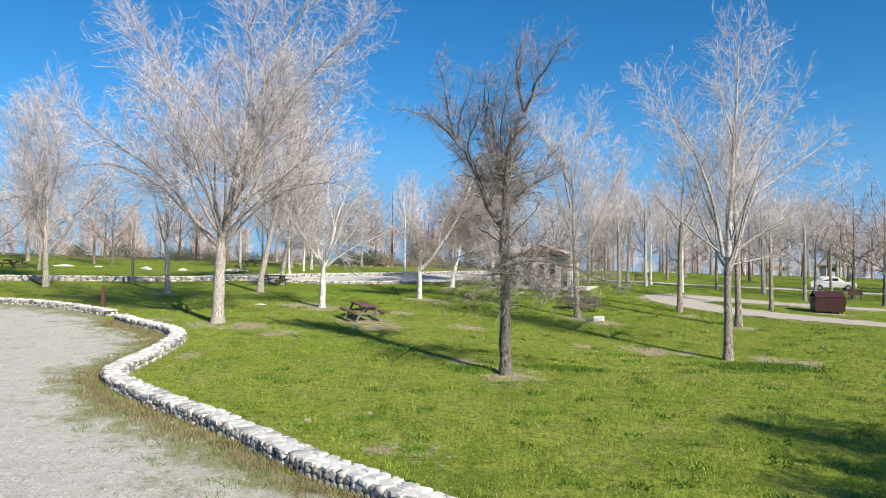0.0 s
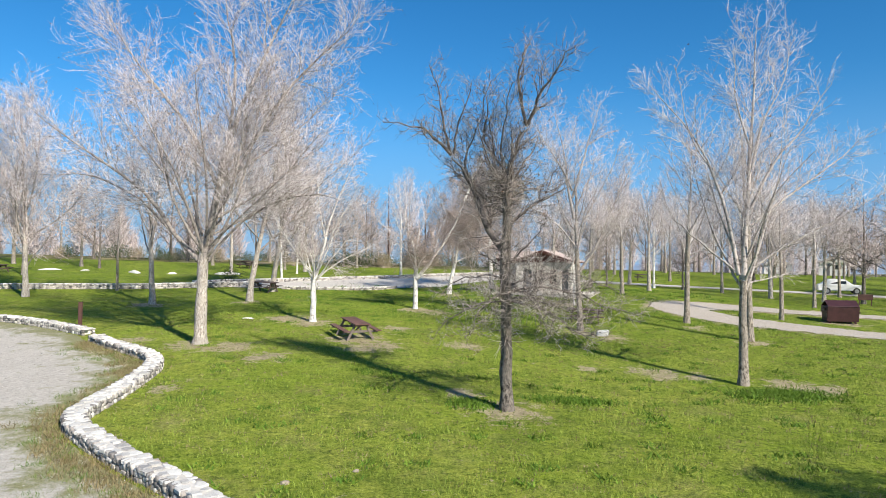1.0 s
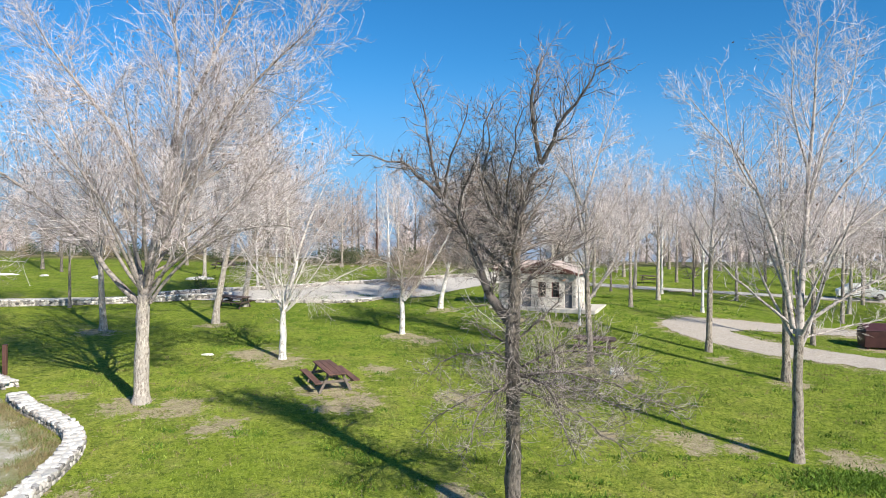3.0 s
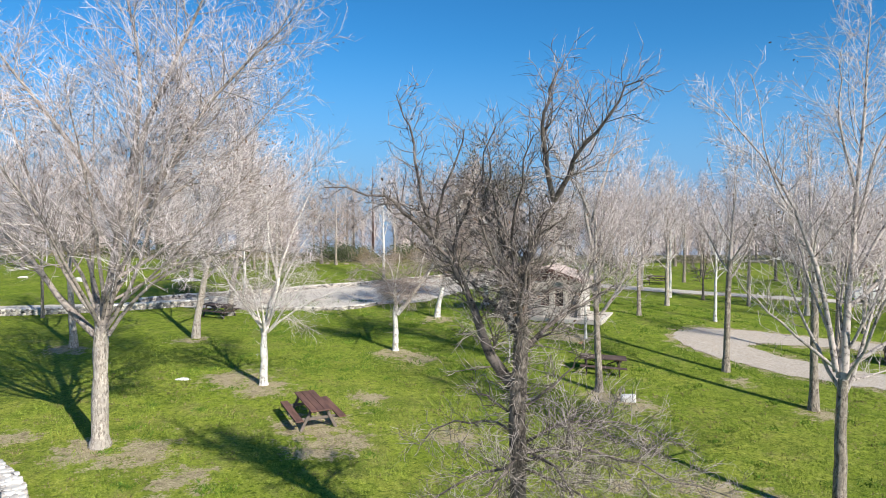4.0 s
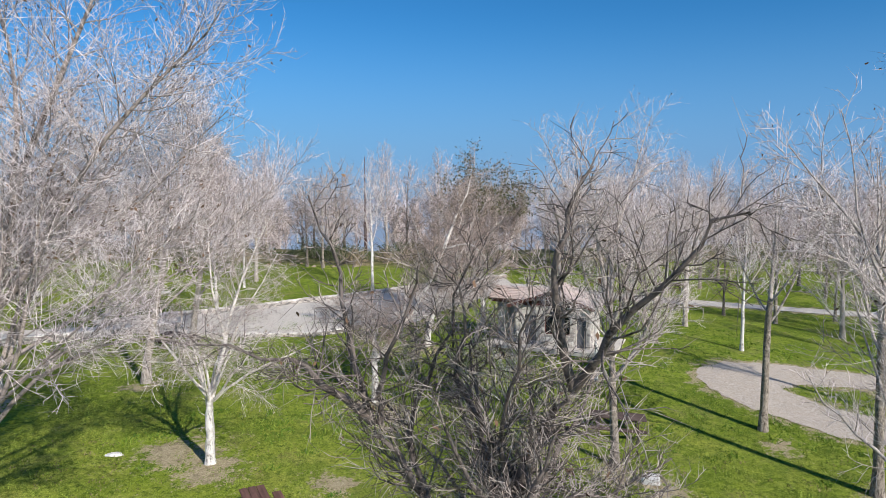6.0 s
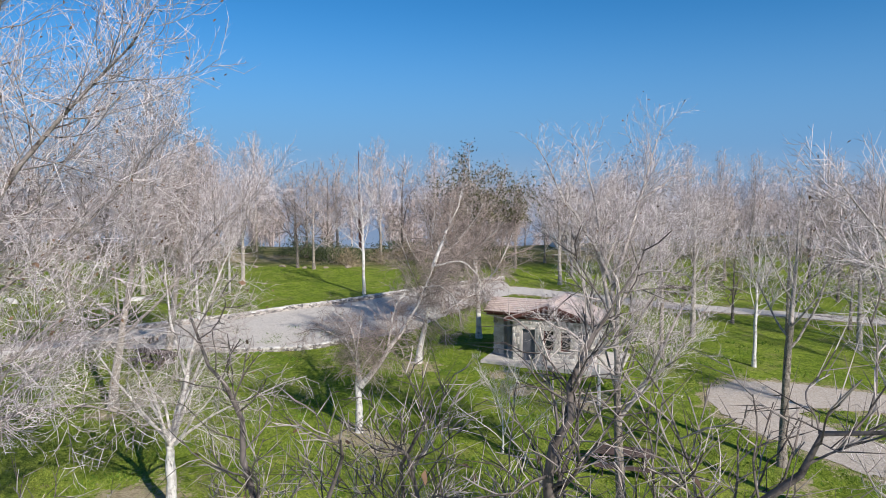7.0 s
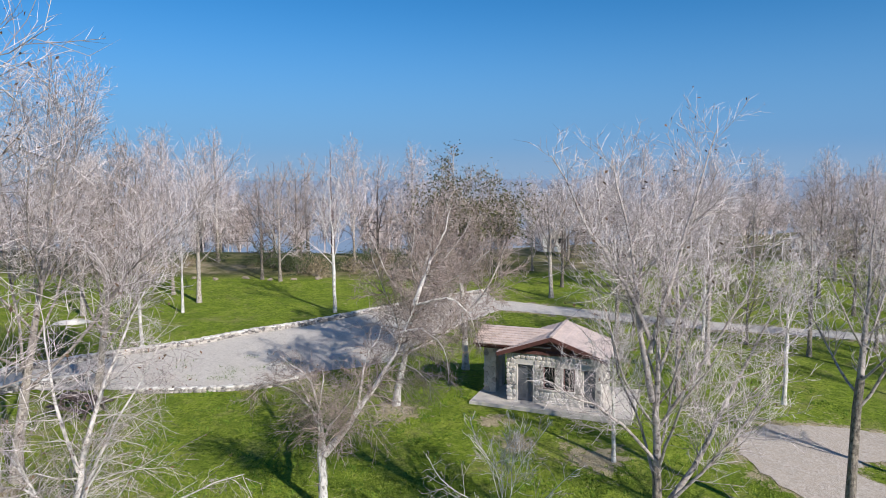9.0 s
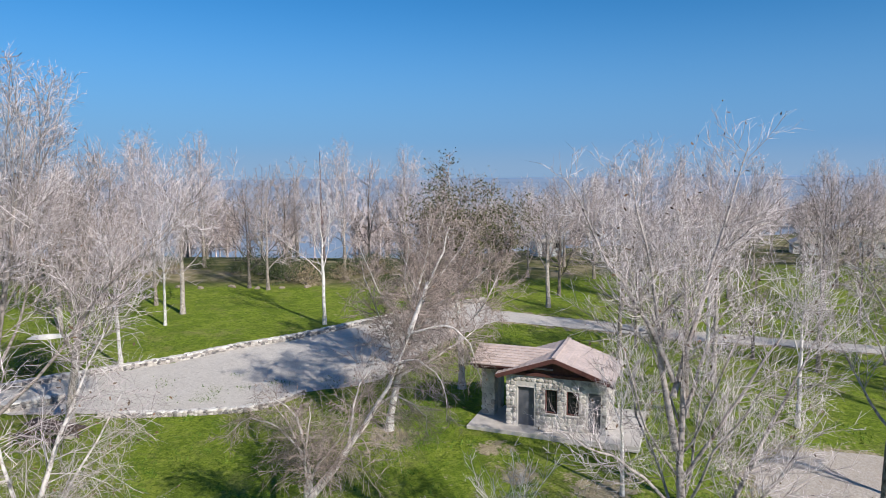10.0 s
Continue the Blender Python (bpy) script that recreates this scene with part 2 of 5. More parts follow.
MORTAR = plain_mat("mortar", (0.50, 0.47, 0.43), (0.68, 0.65, 0.60), 5)
CONCRETE = plain_mat("pale_concrete", (0.50, 0.46, 0.41), (0.63, 0.59, 0.54), 2.5)
SHINGLE = plain_mat("faded_shingle", (0.48, 0.385, 0.35), (0.65, 0.545, 0.50), 9)
FASCIA = plain_mat("dark_brown_board", (0.075, 0.026, 0.021), (0.14, 0.055, 0.045), 7)
DOORM = plain_mat("grey_painted_door", (0.10, 0.105, 0.12), (0.16, 0.165, 0.185), 3, 0.5)
# the unlit look of the inside is put into a near-black colour
DARKIN = plain_mat("dim_interior", (0.03, 0.03, 0.03), (0.06, 0.055, 0.05), 3)
TRIMM = plain_mat("pale_trim", (0.55, 0.51, 0.46), (0.68, 0.64, 0.59), 4)
WOODRED = plain_mat("weathered_redwood", (0.075, 0.036, 0.028), (0.20, 0.105, 0.08), 8, 0.75, 0, (1, 0.12, 1))
WOODGREY = plain_mat("greyed_timber", (0.10, 0.08, 0.068), (0.24, 0.20, 0.17), 8, 0.85, 0, (1, 0.2, 1))
WOODDARK = plain_mat("dark_stained_wood", (0.05, 0.032, 0.028), (0.11, 0.075, 0.062), 8, 0.75, 0, (1, 0.12, 1))
RUST = plain_mat("maroon_steel", (0.036, 0.011, 0.012), (0.07, 0.024, 0.025), 2.5, 0.55, 0.0)
WHITEP = plain_mat("white_paint", (0.72, 0.72, 0.71), (0.80, 0.80, 0.79), 1.5, 0.4)
BLACKM = plain_mat("black_rubber", (0.02, 0.02, 0.02), (0.04, 0.04, 0.04), 6)
STEEL = plain_mat("grey_steel", (0.30, 0.30, 0.30), (0.42, 0.42, 0.42), 6, 0.45, 0.6)
BROWNP = plain_mat("brown_painted_wood", (0.07, 0.03, 0.024), (0.13, 0.06, 0.045), 6, 0.7)
# lake and hills: the blue of distance haze is put into the base colour
WATER = plain_mat("lake_water", (0.23, 0.31, 0.41), (0.26, 0.34, 0.43), 0.02, 0.6, 0.0, None, 0.0)
HAZE = plain_mat("haze_tinted_hill", (0.22, 0.34, 0.50), (0.25, 0.37, 0.52), 0.01)
WHITEROCK = stone_mat("white_boulder", [(0.0, (0.62, 0.60, 0.57)), (1.0, (0.80, 0.78, 0.74))], (0.82, 0.81, 0.78))


def glass_mat():
    k = Mat("window_glass", 0.05)
    k.b.inputs["Transmission Weight"].default_value = 0.0
    return k.color((0.02, 0.024, 0.03)).m


GLASS = glass_mat()


def blade_mat(name, a, b):
    k = Mat(name, 0.7)
    c = k.mix(k.math("POWER", k.random(island=True), 1.3), a, b)
    k.b.inputs["Specular IOR Level"].default_value = 0.15
    return k.color(c).m


BLADE = blade_mat("grass_blade", (0.10, 0.155, 0.018), (0.34, 0.42, 0.075))
BLADE_DRY = blade_mat("dry_blade", (0.10, 0.085, 0.035), (0.36, 0.29, 0.16))
WEED = blade_mat("weed_leaf", (0.06, 0.13, 0.014), (0.16, 0.25, 0.03))


# ---- helpers of this scene ----
def mesh_of(name, verts, faces, mat, smooth=False):
    me = bpy.data.meshes.new(name)
    me.from_pydata([tuple(v) for v in verts], [], [tuple(f) for f in faces])
    me.materials.append(mat)
    if smooth:
        me.polygons.foreach_set("use_smooth", [True] * len(me.polygons))
    me.update()
    return me


def fast_mesh(name, verts, faces, mat, smooth=False):
    """A mesh from numpy arrays; faces is n x 3 or n x 4."""
    me = bpy.data.meshes.new(name)
    n, k = faces.shape
    me.vertices.add(len(verts))
    me.vertices.foreach_set("co", verts.astype(np.float32).ravel())
    me.loops.add(n * k)
    me.loops.foreach_set("vertex_index", faces.astype(np.int32).ravel())
    me.polygons.add(n)
    me.polygons.foreach_set("loop_start", np.arange(0, n * k, k, dtype=np.int32))
    if smooth:
        me.polygons.foreach_set("use_smooth", np.ones(n, bool))
    me.materials.append(mat)
    me.update(calc_edges=True)
    return me


def bm_mesh(name, bm, mat, smooth=False):
    me = bpy.data.meshes.new(name)
    bm.to_mesh(me)
    bm.free()
    me.materials.append(mat)
    if smooth:
        me.polygons.foreach_set("use_smooth", [True] * len(me.polygons))
    return me


def part(name, data, material, parent, label="", at=None):
    """One mesh object under a thing or a part; data is a bmesh or a mesh."""
    if isinstance(data, bmesh.types.BMesh):
        data = bm_mesh(name, data, material)
    ob = new(name, data)
    ob.parent = parent
    if at is not None:
        ob.matrix_local = at
    if label:
        ob["label"] = label
    return ob


def thing(name, at, label, category, group="", kind=""):
    ob = new(name)
    ob.empty_display_size = 0.2
    ob.matrix_world = at
    return tagged(ob, label, category, group, kind)


def box(bm, size, at=(0, 0, 0), turn=(0, 0, 0), bevel=0.01):
    """A bevelled box added to a bmesh, centred at a place."""
    m = pose(*at, *turn)
    got = bmesh.ops.create_cube(bm, size=1.0, matrix=m @ Matrix.Diagonal((*size, 1)))
    if bevel:
        edges = list({e for v in got["verts"] for e in v.link_edges})
        bmesh.ops.bevel(bm, geom=edges, offset=bevel, segments=1, affect="EDGES")
    return bm


def boxm(size, at=(0, 0, 0), turn=(0, 0, 0), bevel=0.01):
    return box(bmesh.new(), size, at, turn, bevel)


MOUNDS = [(13.9, 34.9, -0.4), (2.8, 28.6, -0.1), (8.5, 62.5, 0.28), (15.8, 66.0, 0.25), (21.2, 63.3, 0.2), (-7.6, 46.4, 0.08), (-1.7, 53.7, 0.1), (9.0, 47.5, -0.15)]


def gz(x, y):
    """Height of the ground: a slope that rises away, with low mounds, falling off past its crest."""
    x, y = np.asarray(x, float), np.asarray(y, float)
    z = -3.896 - 0.0222 * np.clip(x, -80, 80) + 0.0591 * np.clip(y, -60, 104)
    for a, b, h in MOUNDS:
        z = z + h * np.exp(-((x - a) ** 2 + (y - b) ** 2) / 98.0)
    s = np.clip((y - 106 - 0.6 * np.maximum(x, 0)) / 95, 0, 1)
    return z - 12.0 * s * s * (3 - 2 * s)


def gp(x, y, dz=0.0, rz=0.0, scale=1.0):
    return pose(x, y, float(gz(x, y)) + dz, 0, 0, rz) @ Matrix.Scale(scale, 4)


def inside(px, py, poly):
    """Which of the points lie in the polygon."""
    r = np.zeros(len(px), bool)
    for (x0, y0), (x1, y1) in zip(poly, poly[1:] + poly[:1]):
        if y0 != y1:
            r ^= ((y0 > py) != (y1 > py)) & (px < (x1 - x0) * (py - y0) / (y1 - y0) + x0)
    return r


def edge_distance(px, py, line):
    d = np.full(len(px), 1e9)
    for (x0, y0), (x1, y1) in zip(line, line[1:]):
        vx, vy = x1 - x0, y1 - y0
        t = np.clip(((px - x0) * vx + (py - y0) * vy) / (vx * vx + vy * vy), 0, 1)
        d = np.minimum(d, np.hypot(px - x0 - t * vx, py - y0 - t * vy))
    return d


# ---- ground ----
WALL_NEAR = [(7.6, 8.8), (3.3, 12.5), (-0.7, 16.0), (-2.0, 16.9), (-3.6, 18.5), (-5.2, 20.0), (-7.5, 21.8), (-9.7, 23.8), (-10.7, 25.0), (-10.85, 26.4), (-10.9, 28.2),
             (-11.1, 30.2), (-11.4, 32.5), (-12.2, 34.2), (-13.7, 35.5), (-15.7, 37.0), (-16.9, 38.3)]
WALL_FAR = [(-18.3, 40.0), (-20.0, 41.1), (-22.5, 42.6), (-24.8, 43.6), (-27.0, 44.0), (-34.0, 44.2), (-48.0, 41.0)]
WALL_BACK = [(-62.0, 52.0), (-40.0, 58.5), (-32.7, 60.5), (-28.3, 61.7), (-23.8, 63.5), (-19.6, 66.0), (-17.2, 67.4)]
LOT_KERB = [(-23.0, 67.6), (-20.7, 69.6), (-17.4, 71.7), (-13.4, 74.0), (-10.4, 76.7), (-6.5, 79.1), (-3.6, 81.6), (-0.8, 84.1), (3.0, 87.0), (8.0, 90.5)]
DRIVE = [(11, 5.5), (7.2, 8.5), (2.9, 12.2), (-1.0, 15.6), (-2.3, 16.5), (-3.9, 18.1), (-5.5, 19.6), (-7.8, 21.4), (-10.0, 23.4), (-11.1, 24.8), (-11.25, 26.4), (-11.3, 28.2),
         (-11.5, 30.2), (-11.8, 32.4), (-12.5, 33.8), (-14.0, 35.1), (-16.0, 36.6), (-17.3, 38.0), (-18.6, 39.6), (-20.2, 40.7), (-22.7, 42.2), (-25, 43.2), (-27.1, 43.6), (-34, 43.7),
         (-48, 40.4), (-80, 30), (-80, -50), (25, -50), (20, -5)]
LOT = [(-62, 53), (-40, 59.5), (-32, 61.5), (-24, 64.2), (-20, 65.6), (-14.1, 65.8), (-10.8, 65.9), (-6.9, 66.4), (-5.6, 67.4), (-4.4, 68.7), (-2.2, 69.2), (-0.3, 70.3),
       (1.2, 73.5), (4.5, 79), (9, 84.5), (8, 90.2), (3, 86.7), (-0.8, 83.8), (-3.6, 81.3), (-6.5, 78.8), (-10.4, 76.4), (-13.4, 73.7), (-17.4, 71.4), (-20.7, 69.3),
       (-23, 67.3), (-32, 64.5), (-40, 62.5), (-62, 56)]
TRACK = [(16.2, 58.0), (17.3, 59.4), (19.0, 60.5), (22.0, 60.4), (24.5, 59.6), (28.0, 58.8), (33.0, 57.6), (44, 55), (62, 51), (62, 48.5), (44, 52.5), (33.0, 55.3),
         (27.0, 56.4), (23.5, 56.8), (21.2, 56.9), (20.3, 56.0), (21.4, 54.0), (23.0, 52.6), (24.6, 51.2), (27.6, 49.0), (34, 45.0), (46, 38.5), (46, 36.4), (34, 42.4),
         (27.2, 45.8), (22.9, 48.4), (19.7, 50.5), (18.2, 52.4), (17.0, 54.2), (16.2, 56.0)]
ROAD_FAR = [(2, 88), (9.8, 86.8), (13.8, 85.0), (23.9, 80.9), (29, 79.3), (40, 76.5), (52, 72), (80, 60), (81, 57.5), (52, 69.5), (40, 74.3), (28.1, 77.5), (22.9, 78.5),
            (13.2, 82.2), (9.7, 83.6), (2, 85.5)]
BARE = [(2.8, 28.5, 1.5), (1.3, 30.6, 0.9), (-2.9, 39.4, 1.4), (-4.3, 41.0, 1.9), (-3.8, 38.4, 1.1), (-10.0, 37.6, 1.5), (-12.0, 37.8, 1.4), (-9.2, 46.9, 1.9), (-7.5, 45.6, 1.5),
        (7.2, 36.7, 0.7), (10.4, 36.5, 1.4), (12.1, 36.0, 1.0), (15.8, 34.8, 1.3), (16.8, 33.8, 1.1), (10.4, 45.4, 1.2), (8.9, 46.4, 1.2), (-1.8, 52.5, 1.4), (-0.4, 51.6, 1.3),
        (0.3, 18.3, 0.6), (-0.9, 18.8, 0.5), (9.5, 57.3, 1.5), (6.5, 58.6, 1.1), (16.7, 49.1, 0.9), (18.6, 44.4, 1.0), (0.6, 62.4, 1.4), (-14.4, 55.0, 1.2), (-20.5, 52.2, 1.3),
        (-13.2, 31.0, 1.0), (-9.8, 29.5, 0.7), (-15.4, 38.8, 1.0), (28.0, 52.3, 1.6), (-7.7, 35.6, 1.2), (-2.4, 44.5, 1.2), (1.4, 40.5, 1.2), (5.5, 61.0, 0.9)]


def spread(lo, hi, step, reach):
    near = list(np.arange(lo, hi + 1e-6, step))
    out, s = [], step
    while (out[-1] if out else 0) < reach:
        s *= 1.35
        out.append((out[-1] if out else 0) + s)
    return np.array([lo - v for v in out[::-1]] + near + [hi + v for v in out])


def build_ground():
    xs, ys = spread(-42, 46, 0.5, 4200), spread(-2, 108, 0.5, 4200)
    X, Y = np.meshgrid(xs, ys)
    x, y = X.ravel(), Y.ravel()
    z = gz(x, y)
    n, m = len(xs), len(ys)
    i = (np.arange(m - 1)[:, None] * n + np.arange(n - 1)[None]).ravel()
    me = fast_mesh("ground", np.stack([x, y, z], 1), np.stack([i, i + 1, i + n + 1, i + n], 1), GROUND, True)
    bare = np.zeros(len(x))
    for a, b, r in BARE:
        bare = np.maximum(bare, 0.95 * np.exp(-((x - a) ** 2 + (y - b) ** 2) / (2 * (0.75 * r) ** 2)))
    for line in (WALL_NEAR, WALL_FAR):
        bare = np.maximum(bare, 0.5 * np.exp(-edge_distance(x, y, line) / 0.5))
    for poly in (TRACK, ROAD_FAR):
        bare = np.maximum(bare, 0.85 * np.exp(-edge_distance(x, y, poly + poly[:1]) / 0.7))
    at = me.attributes.new("bare", "FLOAT", "POINT")
    at.data.foreach_set("value", bare.astype(np.float32))
    far = np.clip((y - 95 - 0.35 * np.maximum(x - 4, 0)) / 2.5, 0, 1)
    at = me.attributes.new("lush", "FLOAT", "POINT")
    at.data.foreach_set("value", np.clip((y - 39 + 0.25 * x) / 19, 0, 1).astype(np.float32))
    at = me.attributes.new("far", "FLOAT", "POINT")
    at.data.foreach_set("value", far.astype(np.float32))
    return tagged(new("ground", me), "bright green spring lawn with dry bare patches", "lawn", kind="structure")


build_ground()
from mathutils.geometry import delaunay_2d_cdt


def patch(name, poly, mat, dz, step, ragged, label, category):
    """A surface laid on the ground inside an outline with a ragged edge."""
    rng = np.random.default_rng(len(poly))
    pts = []
    for (x0, y0), (x1, y1) in zip(poly, poly[1:] + poly[:1]):
        d = math.hypot(x1 - x0, y1 - y0)
        k = max(1, int(d / 0.4)) if d < 30 else int(d / 3)
        for j in range(k):
            t = j / k
            pts.append((x0 + (x1 - x0) * t + rng.normal(0, ragged), y0 + (y1 - y0) * t + rng.normal(0, ragged)))
    px, py = np.array(pts).T
    gx, gy = np.meshgrid(np.arange(px.min(), px.max(), step), np.arange(py.min(), py.max(), step))
    gx, gy = gx.ravel(), gy.ravel()
    ok = inside(gx, gy, pts) & (edge_distance(gx, gy, pts + pts[:1]) > step * 0.4)
    allp = [Vector(p) for p in pts] + [Vector(p) for p in zip(gx[ok], gy[ok])]
    v, _, f, _, _, _ = delaunay_2d_cdt(allp, [], [list(range(len(pts)))], 1, 1e-4)
    vx, vy = np.array([p.x for p in v]), np.array([p.y for p in v])
    me = mesh_of(name, np.stack([vx, vy, gz(vx, vy) + dz], 1), f, mat, True)
    weed = np.exp(-edge_distance(vx, vy, pts + pts[:1]) / 1.6)
    at = me.attributes.new("weed", "FLOAT", "POINT")
    at.data.foreach_set("value", weed.astype(np.float32))
    return tagged(new(name, me), label, category, kind="structure")


patch("gravel_drive", DRIVE, GRAVEL, 0.02, 0.9, 0.05, "pale gravel drive with weeds along its edge", "driveway")
patch("parking_lot", LOT, PAVING, 0.03, 1.2, 0.06, "worn pale paved parking area behind the lawn", "parking lot")
patch("dirt_track", TRACK, SAND, 0.03, 1.0, 0.14, "sandy bare earth track that forks across the lawn", "path")
patch("far_road", ROAD_FAR, PAVING, 0.03, 1.5, 0.08, "pale worn road beyond the lawn", "road")


def build_hills():
    rng = np.random.default_rng(4)
    n = 160
    a = np.linspace(-2.2, 2.2, n)
    h = 12 + 6 * np.convolve(rng.normal(0, 1, n + 20), np.ones(21) / 6, "valid")[:n] * 0.5
    v, f = [], []
    for r, k in ((2600, 0), (2700, 0.8), (3000, 1.0), (3600, 0.5)):
        v += [(r * math.sin(t), r * math.cos(t), -12 + max(6, hh) * k) for t, hh in zip(a, h)]
    for k in range(3):
        f += [(k * n + j, k * n + j + 1, (k + 1) * n + j + 1, (k + 1) * n + j) for j in range(n - 1)]
    # the hills' blue is air haze painted as surface colour
    tagged(new("backdrop", mesh_of("backdrop", v, f, HAZE, True)), "blue hills on the far horizon, tinted for haze", "hills", kind="structure")


build_hills()
lv = [(4000 * math.cos(t), 125 + 3900 * math.sin(t), -3.2) for t in np.linspace(0, math.pi, 40)]
tagged(new("water", mesh_of("water", lv, [tuple(range(40))], WATER)), "pale blue lake beyond the park", "lake", kind="structure")


# ---- trees ----
def unit(v):
    return v / np.maximum(np.linalg.norm(v, axis=-1, keepdims=True), 1e-9)


def runs(rng, start, way, length, steps, wiggle, up):
    """Wandering polylines that bend upwards (or droop, when up is negative)."""
    n = len(start)
    P = np.zeros((n, steps + 1, 3))
    P[:, 0] = start
    d = unit(way)
    for s in range(steps):
        d = unit(d + rng.normal(0, wiggle, (n, 3)) + np.array([0, 0, 1.0]) * up)
        P[:, s + 1] = P[:, s] + d * (length / steps)[:, None]
    return P


def offshoots(rng, P, R, L, density, lo, a0, a1, least=2):
    """Where side branches leave their parents, as many as each parent's length asks for, and in which direction."""
    n, s = P.shape[0], P.shape[1] - 1
    count = np.maximum(least, np.round(L * density * rng.uniform(0.8, 1.2, n))).astype(int)
    r = np.repeat(np.arange(n), count)
    first = np.cumsum(count) - count
    t = (np.arange(len(r)) - first[r] + rng.random(len(r))) / count[r]
    t = lo + (1 - lo) * t
    k = np.minimum((t * s).astype(int), s - 1)
    f = t * s - k
    pos = P[r, k] * (1 - f)[:, None] + P[r, k + 1] * f[:, None]
    tan = unit(P[r, k + 1] - P[r, k])
    q = unit(np.cross(tan, rng.normal(0, 1, tan.shape)))
    a = np.radians(rng.uniform(a0, a1, len(r)))[:, None]
    return pos, tan * np.cos(a) + q * np.sin(a), t, R[r, k] * (1 - f) + R[r, k + 1] * f, L[r]


def tubes(P, R, sides):
    n, s = P.shape[:2]
    T = np.zeros_like(P)
    T[:, 1:-1] = P[:, 2:] - P[:, :-2]
    T[:, 0], T[:, -1] = P[:, 1] - P[:, 0], P[:, -1] - P[:, -2]
    T = unit(T)
    ref = np.where(np.abs(T[:, :1, 2:3]) > 0.8, np.array([1.0, 0, 0]), np.array([0, 0, 1.0]))
    A = unit(np.cross(T, np.broadcast_to(ref, T.shape)))
    B = np.cross(T, A)
    an = np.arange(sides) * 2 * math.pi / sides
    V = P[:, :, None] + R[:, :, None, None] * (A[:, :, None] * np.cos(an)[None, None, :, None] + B[:, :, None] * np.sin(an)[None, None, :, None])
    i = np.arange(n)[:, None, None] * s * sides + np.arange(s - 1)[None, :, None] * sides
    j = np.arange(sides)[None, None]
    j2 = (j + 1) % sides
    a, b, c, d = (np.broadcast_to(q, (n, s - 1, sides)).reshape(-1) for q in (i + j, i + j2, i + sides + j2, i + sides + j))
    F = np.concatenate([np.stack([a, b, c], -1), np.stack([a, c, d], -1)])
    return V.reshape(-1, 3), F


def spikes(P, R, turn=0.0):
    """Twigs that taper to a point: three sides each."""
    s, e, r = P[:, 0], P[:, -1], R[:, 0]
    T = unit(e - s)
    A = unit(np.cross(T, np.where(np.abs(T[:, 2:3]) > 0.8, np.array([1.0, 0, 0]), np.array([0, 0, 1.0]))))
    B = np.cross(T, A)
    n = len(s)
    V = np.stack([s + r[:, None] * (A * math.cos(q) + B * math.sin(q)) for q in (0.0, 2.094, 4.189)] + [e], 1)
    i = np.arange(n)[:, None] * 4
    F = np.concatenate([i + np.array([[0, 1, 3]]), i + np.array([[1, 2, 3]]), i + np.array([[2, 0, 3]])])
    return V.reshape(-1, 3), F


def joined(sets):
    V, F, o = [], [], 0
    for v, f in sets:
        V.append(v)
        F.append(f + o)
        o += len(v)
    return np.concatenate(V), np.concatenate(F)


def taper(s, r0, r1):
    t = np.linspace(0, 1, s + 1)[None]
    return np.asarray(r0)[:, None] * (1 - t) + np.asarray(r1)[:, None] * t


def bent(points, steps):
    """A smooth polyline through a few places."""
    p = np.array(points, float)
    q = np.linspace(0, len(p) - 1, steps + 1)
    o = np.stack([np.interp(q, np.arange(len(p)), p[:, k]) for k in range(3)], 1)
    o[1:-1] = 0.25 * o[:-2] + 0.5 * o[1:-1] + 0.25 * o[2:]
    return o


